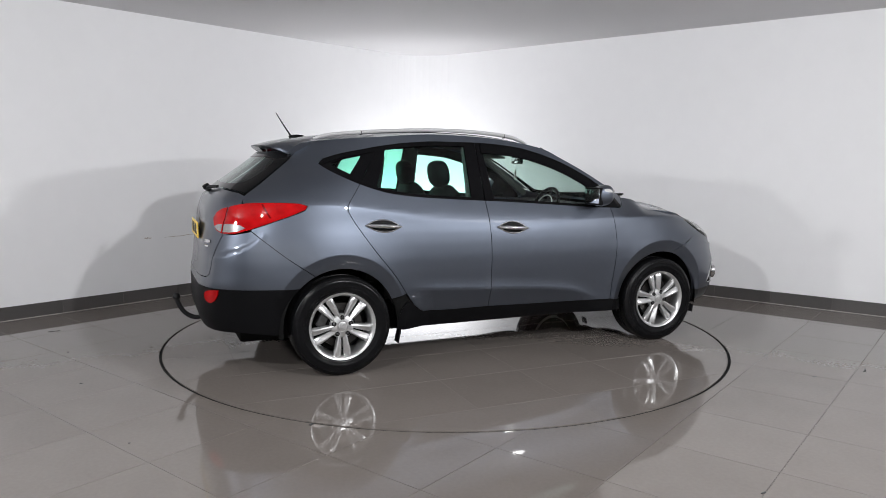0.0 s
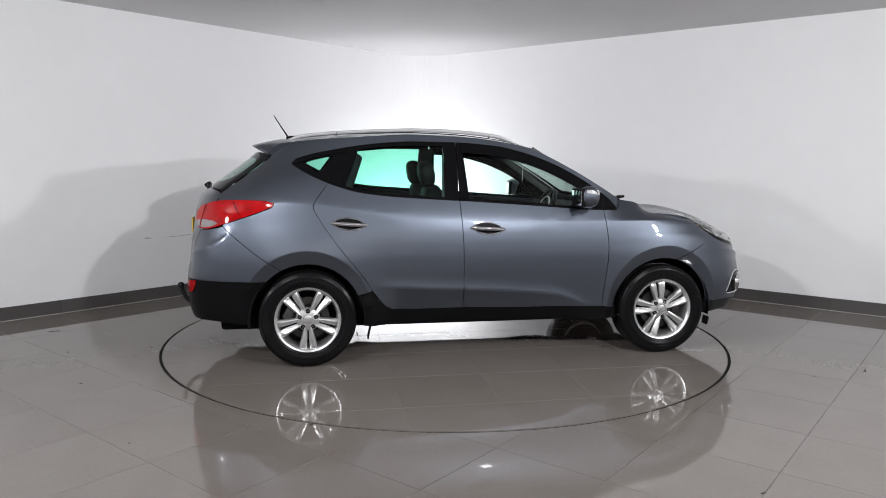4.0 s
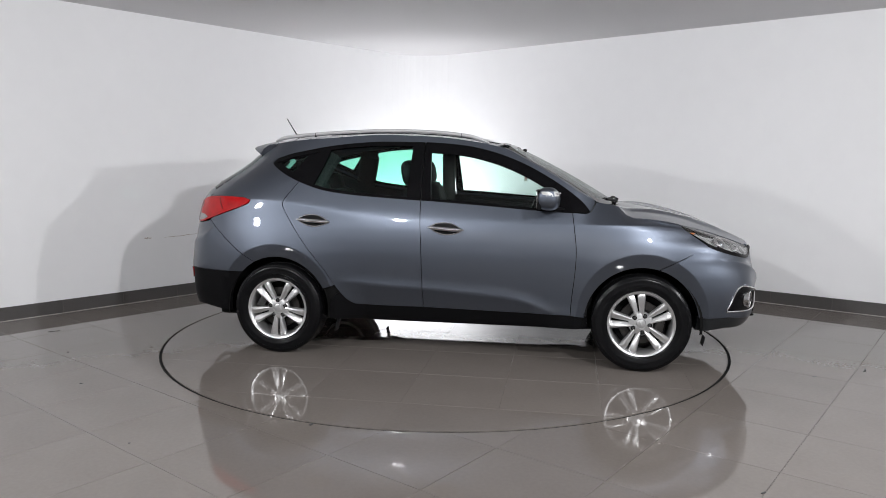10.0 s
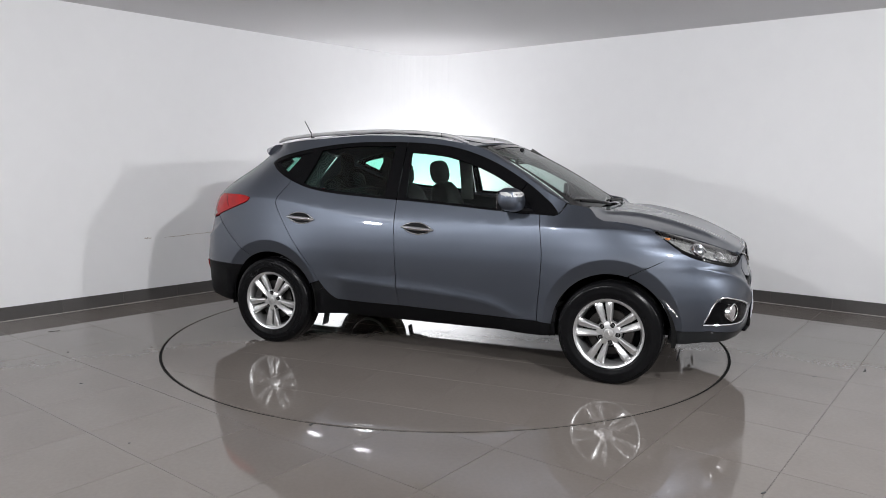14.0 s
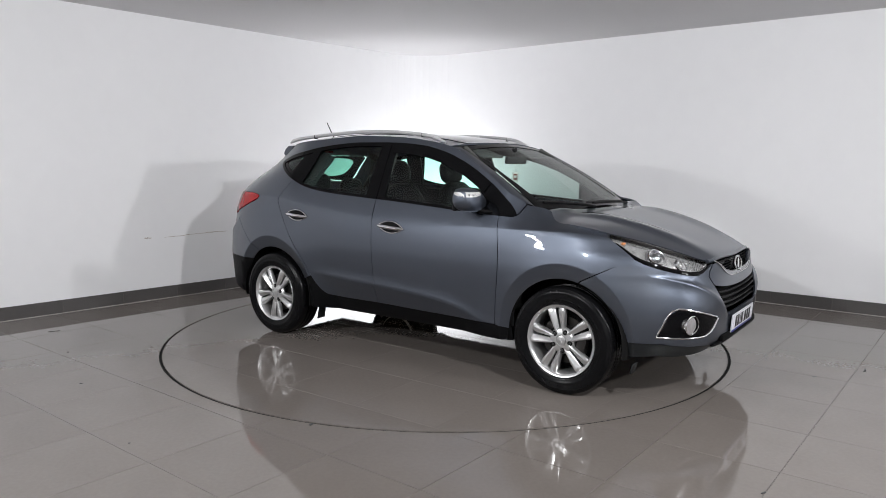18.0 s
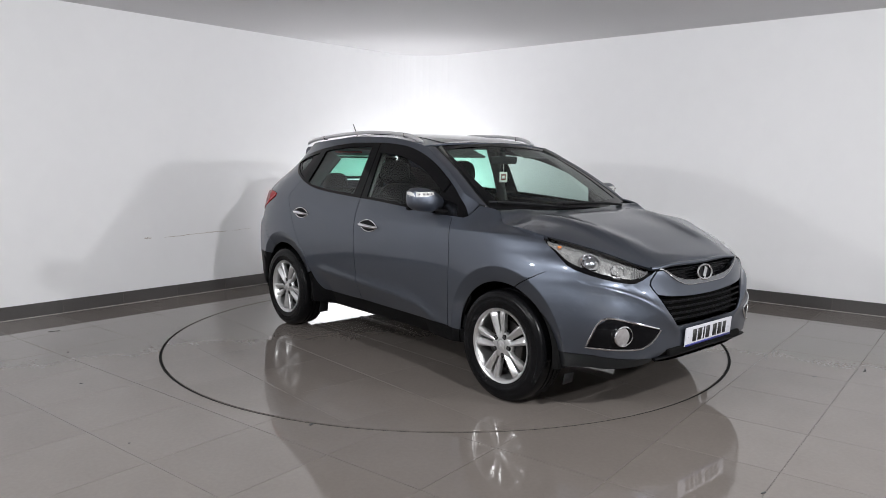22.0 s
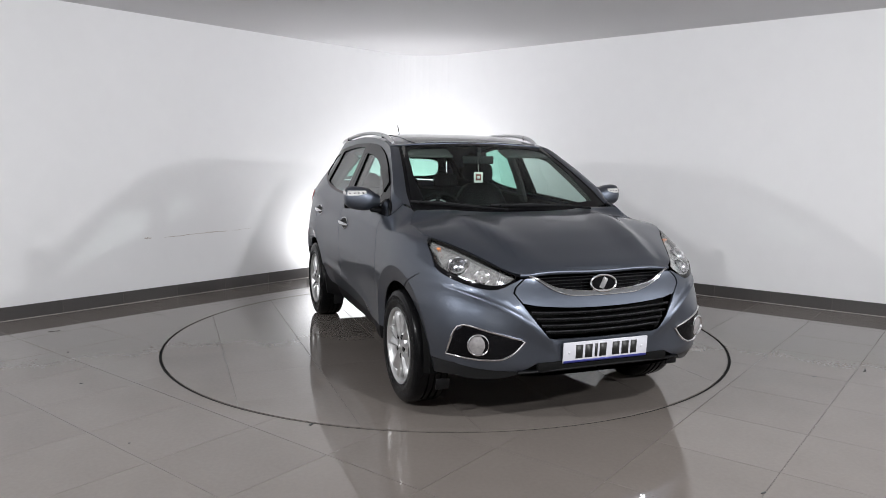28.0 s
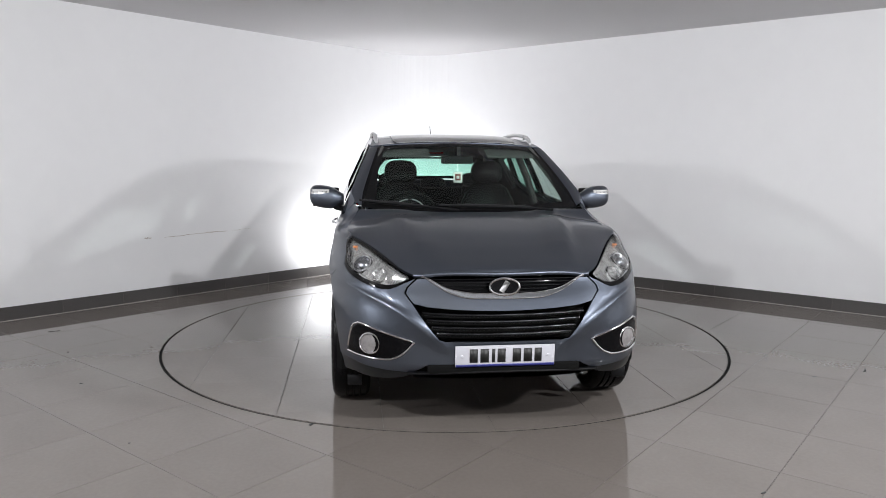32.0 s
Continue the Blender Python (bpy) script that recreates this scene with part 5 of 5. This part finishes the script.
def mirror_skin(u, v, grow=1.0):
    """u round the housing, v from its root (0) to its tip (1)."""
    k, c, s = mirror_size(v) * grow, math.cos(u), math.sin(u)
    r = (abs(c) ** 2.5 + abs(s) ** 2.5) ** (-1 / 2.5)
    return Vector((0.690 - 0.030 * v + 0.076 * k * r * c, -(0.835 + 0.232 * v), 1.172 + 0.030 * v + 0.082 * k * r * s * (1.0 if s > 0 else 0.92)))


def mirror_front(v, z, grow=1.03):
    """The point of the housing's front at a height."""
    a, c = -1.5, 1.5
    for _ in range(24):
        m = (a + c) / 2
        a, c = (m, c) if mirror_skin(m, v, grow).z < z else (a, m)
    return mirror_skin(a, v, grow)


for side in (-1, 1):
    b = bmesh.new()
    rows = [[b.verts.new((q.x, q.y * -side, q.z)) for q in (mirror_skin(u, v) for u in np.linspace(0, math.tau, 36, endpoint=False))] for v in (0, 0.06, 0.15, 0.25, 0.36, 0.48, 0.6, 0.7, 0.8, 0.87, 0.92, 0.955, 0.98, 1.0)]
    for p0, p1 in zip(rows, rows[1:]):
        for k in range(36):
            b.faces.new((p0[k], p0[(k + 1) % 36], p1[(k + 1) % 36], p1[k]))
    b.faces.new(rows[0])
    b.faces.new(rows[-1])
    bmesh.ops.recalc_face_normals(b, faces=b.faces)
    housing = part("door_mirror", b, PAINT, car, "grey door mirror with a side indicator", angle=60)
    b = bmesh.new()
    rows = []
    for v in np.linspace(0.42, 0.975, 12):
        rows.append([mirror_front(v, z) for z in np.linspace(1.226 - 0.012 * min(1, (v - 0.42) * 4), 1.246, 4)])
    for t in (0.25, 0.5, 0.75, 0.95):
        rows.append([Vector((q.x + (0.625 - q.x) * t, q.y - 0.006 * math.sin(math.pi * t), q.z)) for q in rows[11]])
    rows = [[b.verts.new((q.x, q.y * -side, q.z)) for q in row] for row in rows]
    for p0, p1 in zip(rows, rows[1:]):
        for k in range(3):
            b.faces.new((p0[k], p0[k + 1], p1[k + 1], p1[k]))
    bmesh.ops.recalc_face_normals(b, faces=b.faces)
    strip = part("indicator", b, INDICATOR, housing, "clear indicator strip")
    for v in (0.52, 0.64, 0.76, 0.88):
        b = bmesh.new()
        q = mirror_front(v, 1.231, 1.05)
        r = bmesh.ops.create_uvsphere(b, u_segments=10, v_segments=6, radius=0.007, matrix=Matrix.Translation((q.x, q.y * -side, q.z)))
        part("indicator_lamp", b, CHROME, strip, "bright indicator bulb")
    b = bmesh.new()
    box(b, pose(0.606, side * 0.960, 1.188, 0, 0, side * -6), 0.03, 0.185, 0.132, 0.013, 3)
    part("mirror_surround", b, PLASTIC, housing, "black mirror surround")
    b = bmesh.new()
    box(b, pose(0.591, side * 0.962, 1.188, 0, 0, side * -6), 0.008, 0.155, 0.106, 0.003)
    part("mirror_glass", b, CHROME, housing, "mirror glass")
    b = bmesh.new()
    tube(b, [(0.70, side * 0.88, 1.122), (0.73, side * 0.85, 1.115), (0.78, side * 0.82, 1.112)], [0.035, 0.03, 0.025], 10, flat=0.6)
    part("mirror_arm", b, PLASTIC, housing, "black mirror arm")

# ---------------------------------------------------------------- car: screen fittings
panel("screen_border", [(0, 1.0), (-0.4, 1.0), (-0.97, 1.0), (-0.97, 0.5), (-0.97, 0.0), (-0.5, 0.0), (0, 0.0), (0, 0.07), (-0.5, 0.07), (-0.86, 0.08), (-0.91, 0.5), (-0.91, 0.90), (-0.86, 0.945), (-0.4, 0.95), (0, 0.95)],
      lambda u, v: screen_skin(u, v) + Vector((0.002, 0, 0.003)), GLOSS_BLACK, car, "black screen border", whole=True, flange=0, step=0.05)
def pillar_skin(a, k):
    """Windscreen pillar between the glass edge (k = 0) and the gutter (k = 1), from its foot (a = 0) up."""
    x = 0.995 + (0.335 - 0.995) * a
    edge = Vector((x, -half_width(x, gutter(x)) + 0.001, gutter(x)))
    q = (screen_skin(-0.955, a) + Vector((-0.004, 0, -0.006))).lerp(edge, k)
    return q + Vector((0.004, 0, 0.008)) * 4 * k * (1 - k)


panel("windscreen_pillar", [(t, 0.30) for t in np.linspace(0, 1, 16)] + [(t, 1.0) for t in np.linspace(1, 0, 16)], pillar_skin, PAINT, car, flange=0.0, step=0.08, out=-1)
panel("screen_seal", [(t, -0.1) for t in np.linspace(0, 1, 16)] + [(t, 0.30) for t in np.linspace(1, 0, 16)], pillar_skin, PLASTIC, car, "black screen seal", flange=0.0, step=0.08, out=-1)
bm = bmesh.new()
rows = []
for y in np.linspace(-0.74, 0.74, 19):
    q = 1 - (y / 0.74) ** 2
    rows.append([bm.verts.new(v) for v in ((1.00 + 0.15 * q, y, 1.128 - 0.012 * q), (1.06 + 0.12 * q, y, 1.122 - 0.012 * q), (1.13 + 0.06 * q, y, 1.108 - 0.004 * q), (1.18 + 0.02 * q, y, 1.07))])
for p0, p1 in zip(rows, rows[1:]):
    for k in range(3):
        bm.faces.new((p0[k], p0[k + 1], p1[k + 1], p1[k]))
bmesh.ops.recalc_face_normals(bm, faces=bm.faces)
part("cowl", bm, PLASTIC, car, "black cowl under the windscreen")
for root, mid, tip in (((1.16, 0.52, 1.132), (1.18, 0.30, 1.150), (1.18, -0.16, 1.160)), ((1.17, -0.10, 1.132), (1.16, -0.35, 1.156), (1.07, -0.68, 1.182))):
    bm = bmesh.new()
    tube(bm, spline([root, mid, tip], 0.05), 0.0085, 8)
    arm = part("wiper", bm, PLASTIC, car, "black windscreen wiper")
    bm = bmesh.new()
    a, c = Vector(mid), Vector(tip)
    tube(bm, [a.lerp(c, -0.15) + Vector((-0.012, 0, 0.004)), a.lerp(c, 0.5) + Vector((-0.012, 0, 0.010)), a.lerp(c, 1.15) + Vector((-0.012, 0, 0.004))], 0.0075, 6)
    part("wiper_blade", bm, RUBBER, arm)

# ---------------------------------------------------------------- car: cabin
bm = bmesh.new()
rows = []
for y in np.linspace(-0.70, 0.70, 15):
    hump = 0.035 * math.exp(-((y + 0.37) / 0.17) ** 2)
    rows.append([bm.verts.new(v) for v in ((1.10, y, 1.085), (0.95, y, 1.095), (0.80, y, 1.080 + hump), (0.72, y, 1.05 + hump), (0.69, y, 0.98), (0.70, y, 0.80), (0.78, y, 0.62))])
for p0, p1 in zip(rows, rows[1:]):
    for k in range(6):
        bm.faces.new((p0[k], p1[k], p1[k + 1], p0[k + 1]))
bmesh.ops.recalc_face_normals(bm, faces=bm.faces)
part("dashboard", bm, CABIN, car, "black dashboard")
SW = Matrix.Translation((0.53, -0.37, 1.055)) @ Euler((0, radians(-66), 0)).to_matrix().to_4x4()
bm = bmesh.new()
tube(bm, [SW @ Vector((0.185 * math.cos(a), 0.185 * math.sin(a), 0)) for a in np.linspace(0, math.tau, 36, endpoint=False)], 0.015, 8, closed=True, up=(1, 0, 0.3))
wheel_ring = part("steering_wheel", bm, LEATHER, car, "black leather steering wheel")
bm = bmesh.new()
box(bm, SW @ pose(0, 0, -0.01), 0.16, 0.15, 0.05, 0.02)
for a in (0, 180, -90):
    box(bm, SW @ pose(0, 0, 0, 0, 0, a + 90) @ pose(0.11, 0, -0.005), 0.12, 0.03, 0.015, 0.005)
part("steering_hub", bm, CABIN, wheel_ring)
bm = bmesh.new()
tube(bm, [SW @ Vector((0.12 * math.cos(a), 0.12 * math.sin(a), 0.014)) for a in np.linspace(radians(-60), radians(60), 12)], 0.005, 6)
part("bright_trim", bm, SILVER, wheel_ring, "silver trim arc")


def pad(bm, m, sx, sy, sz, n=3.2):
    """A cushion with softly rounded faces."""
    r = bmesh.ops.create_uvsphere(bm, u_segments=24, v_segments=14, radius=1)
    for v in r["verts"]:
        d = sum(abs(k) ** n for k in v.co) ** (-1 / n)
        v.co = m @ Vector((v.co.x * d * sx / 2, v.co.y * d * sy / 2, v.co.z * d * sz / 2))


def seat(x, y, w):
    s = new("seat")
    s.parent = car
    tagged(s, "black leather seat")
    b = bmesh.new()
    box(b, pose(x + 0.24, y, 0.66, 0, -8, 0), 0.52, w, 0.16, 0.05, 3)
    part("cushion", b, LEATHER, s)
    b = bmesh.new()
    pad(b, pose(x - 0.10, y, 0.94, 0, -16, 0), 0.17, w, 0.66, 4.0)
    for v in b.verts:
        if v.co.z > 1.0:
            v.co.y = y + (v.co.y - y) * (1 - (v.co.z - 1.0) * 0.9)
    part("backrest", b, LEATHER, s)
    b = bmesh.new()
    pad(b, pose(x - 0.215, y, 1.345, 0, -10, 0), 0.12, 0.275, 0.205, 2.8)
    part("headrest", b, LEATHER, s)
    for d in (-0.06, 0.06):
        b = bmesh.new()
        tube(b, [(x - 0.19, y + d, 1.2), (x - 0.205, y + d, 1.30)], 0.006, 6)
        part("headrest_post", b, CHROME, s)


seat(-0.20, -0.37, 0.50)
seat(-0.20, 0.37, 0.50)
bm = bmesh.new()
box(bm, pose(-0.86, 0, 0.68, 0, -6, 0), 0.50, 1.30, 0.16, 0.05, 3)
bench = part("rear_seat", bm, LEATHER, car, "black leather rear bench")
bm = bmesh.new()
box(bm, pose(-1.17, 0, 0.93, 0, -18, 0), 0.14, 1.28, 0.54, 0.05, 3)
part("bench_back", bm, LEATHER, bench)
for y, h in ((-0.40, 0.13), (0.0, 0.08), (0.40, 0.13)):
    bm = bmesh.new()
    pad(bm, pose(-1.275, y, 1.18 + h / 2, 0, -14, 0), 0.10, 0.25, h + 0.04, 3.0)
    part("headrest", bm, LEATHER, bench)
bm = bmesh.new()
box(bm, pose(-1.62, 0, 0.95), 0.75, 1.25, 0.10, 0.02)
part("load_cover", bm, CABIN, car, "black load cover")
panel("headliner", [(-1.45, 0.0), (-1.45, -0.4)] + [(x, -roof_half(x) + 0.03) for x in np.linspace(-1.4, 0.22, 18)] + [(0.28, -0.4), (0.28, 0.0)], lambda x, y: roof_skin(x, y) + Vector((0, 0, -0.035)), CABIN_GREY, car, "grey headliner", whole=True, flange=0, step=0.08, out=-1)
for side in (-1, 1):
    for lab, a, c, w in (("b", (-0.30, 0.80, 1.10), (-0.27, 0.62, 1.54), 0.06), ("c", (-1.10, 0.78, 1.22), (-1.00, 0.60, 1.49), 0.09), ("d", (-1.52, 0.66, 1.30), (-1.42, 0.52, 1.47), 0.08), ("a", (0.96, 0.735, 1.13), (0.36, 0.585, 1.53), 0.030)):
        bm = bmesh.new()
        tube(bm, [(a[0], a[1] * side - 0.03 * side, a[2]), ((a[0] + c[0]) / 2, (a[1] + c[1]) / 2 * side - 0.02 * side, (a[2] + c[2]) / 2), (c[0], c[1] * side - 0.03 * side, c[2])], w, 10, flat=0.45, up=(0, 1, 0))
        part("cabin_pillar", bm, CABIN_GREY if lab in "ab" else CABIN, car, "grey cabin pillar trim" if lab in "ab" else "black cabin pillar trim")
# inside mirror with a hanging card
bm = bmesh.new()
box(bm, pose(0.47, -0.015, 1.452, 0, 6, -10), 0.03, 0.235, 0.058, 0.014, 3)
box(bm, pose(0.45, 0, 1.51), 0.03, 0.03, 0.07, 0.008)
inside = part("inside_mirror", bm, CABIN, car, "black inside mirror")
bm = bmesh.new()
box(bm, pose(0.453, -0.015, 1.452, 0, 6, -10), 0.004, 0.21, 0.044, 0.001, 1)
part("mirror_pane", bm, CHROME, inside, "mirror glass")
tag = new("hanging_card")
tag.parent = car
tagged(tag, "small white card hanging from the inside mirror")
bm = bmesh.new()
box(bm, pose(0.460, -0.005, 1.325, 0, 0, -18), 0.004, 0.066, 0.078, 0.001, 1)
part("card", bm, TAG_WHITE, tag)
bm = bmesh.new()
for side in (-1, 1):
    box(bm, pose(0.460, -0.005, 1.325, 0, 0, -18) @ pose(side * 0.0026, 0, 0), 0.001, 0.040, 0.046)
part("card_picture", bm, TAG_RED, tag, "dark red print")
bm = bmesh.new()
for side in (-1, 1):
    box(bm, pose(0.460, -0.005, 1.325, 0, 0, -18) @ pose(side * 0.0034, 0, 0), 0.001, 0.022, 0.022)
part("card_centre", bm, TAG_WHITE, tag)
bm = bmesh.new()
tube(bm, [(0.460, -0.005, 1.365), (0.465, -0.01, 1.43)], 0.0018, 6)
part("cord", bm, TAG_WHITE, tag)
for y in (-0.52, 0.52):
    bm = bmesh.new()
    box(bm, pose(0.40, y * 0.75, 1.50, 0, 20, 0), 0.16, 0.36, 0.015, 0.006)
    part("sun_visor", bm, CABIN_GREY, car, "grey sun visor")


# ---------------------------------------------------------------- marks on floor and wall
def grit(x, y, sx, sy, turn):
    b = bmesh.new()
    box(b, pose(x, y, 0.0015, 0, 0, turn), sx, sy, 0.003, 0.001, 1)
    ob = part("floor_mark", b, GRIT, None)
    tagged(ob, "small dark mark lying on the polished floor", "mark", "floor marks")


for mark in ((-3.30, -0.08, 0.05, 0.012, 12), (-3.26, -0.05, 0.03, 0.008, 40), (-0.73, -2.15, 0.035, 0.015, 70), (2.97, -1.02, 0.05, 0.01, 60), (2.94, -1.06, 0.02, 0.01, 10),
             (-2.35, -1.46, 0.02, 0.008, 0), (-1.61, -2.43, 0.012, 0.008, 0), (2.52, -1.2, 0.03, 0.006, 10), (1.41, -2.93, 0.03, 0.01, 35), (-2.83, -0.71, 0.015, 0.006, 0)):
    grit(*mark)


def wall_scuff(start, end, z0, z1, w):
    """A worn streak on the left wall, from start to end metres off the corner."""
    b = bmesh.new()
    n = Vector((0.7493, -0.6623))
    k = 14
    rows = []
    for i in range(k + 1):
        t = i / k
        q = CORNER + LEFT * (start + (end - start) * t) + n * 0.002
        z = z0 + (z1 - z0) * t + 0.006 * noise.noise((t * 9, z0 * 7, 0))
        h = w * (0.35 + 0.65 * abs(noise.noise((t * 6, 3, z0)))) * min(1, 6 * t + 0.1, 6 * (1 - t) + 0.1)
        rows.append((b.verts.new((q.x, q.y, z - h)), b.verts.new((q.x, q.y, z + h))))
    for p0, p1 in zip(rows, rows[1:]):
        b.faces.new((p0[0], p0[1], p1[1], p1[0]))
    ob = part("wall_scuff", b, SCUFF, None)
    tagged(ob, "faint brown scuff mark on the white wall", "mark", "wall scuffs")


wall_scuff(4.03, 3.95, 0.645, 0.640, 0.012)
wall_scuff(3.82, 3.22, 0.637, 0.657, 0.006)
wall_scuff(3.37, 3.07, 0.658, 0.653, 0.008)
wall_scuff(3.02, 2.77, 0.656, 0.665, 0.004)

skirting()
tiles()


# ---------------------------------------------------------------- movement
def turn_at(t):
    """Degrees by which the turntable has turned."""
    return 23.388 - 3.36609 * t + 8.06779e-3 * t * t - 2.02234e-4 * t ** 3


def motions():
    times = [2.0 * k for k in range(17)]
    walk(turntable, [(t, pose(0, 0, 0, 0, 0, turn_at(t))) for t in times])
    walk(car, [(t, pose(0, 0, 0, 0, 0, turn_at(t)) @ pose(0.197, 0.011, 0)) for t in times])


motions()
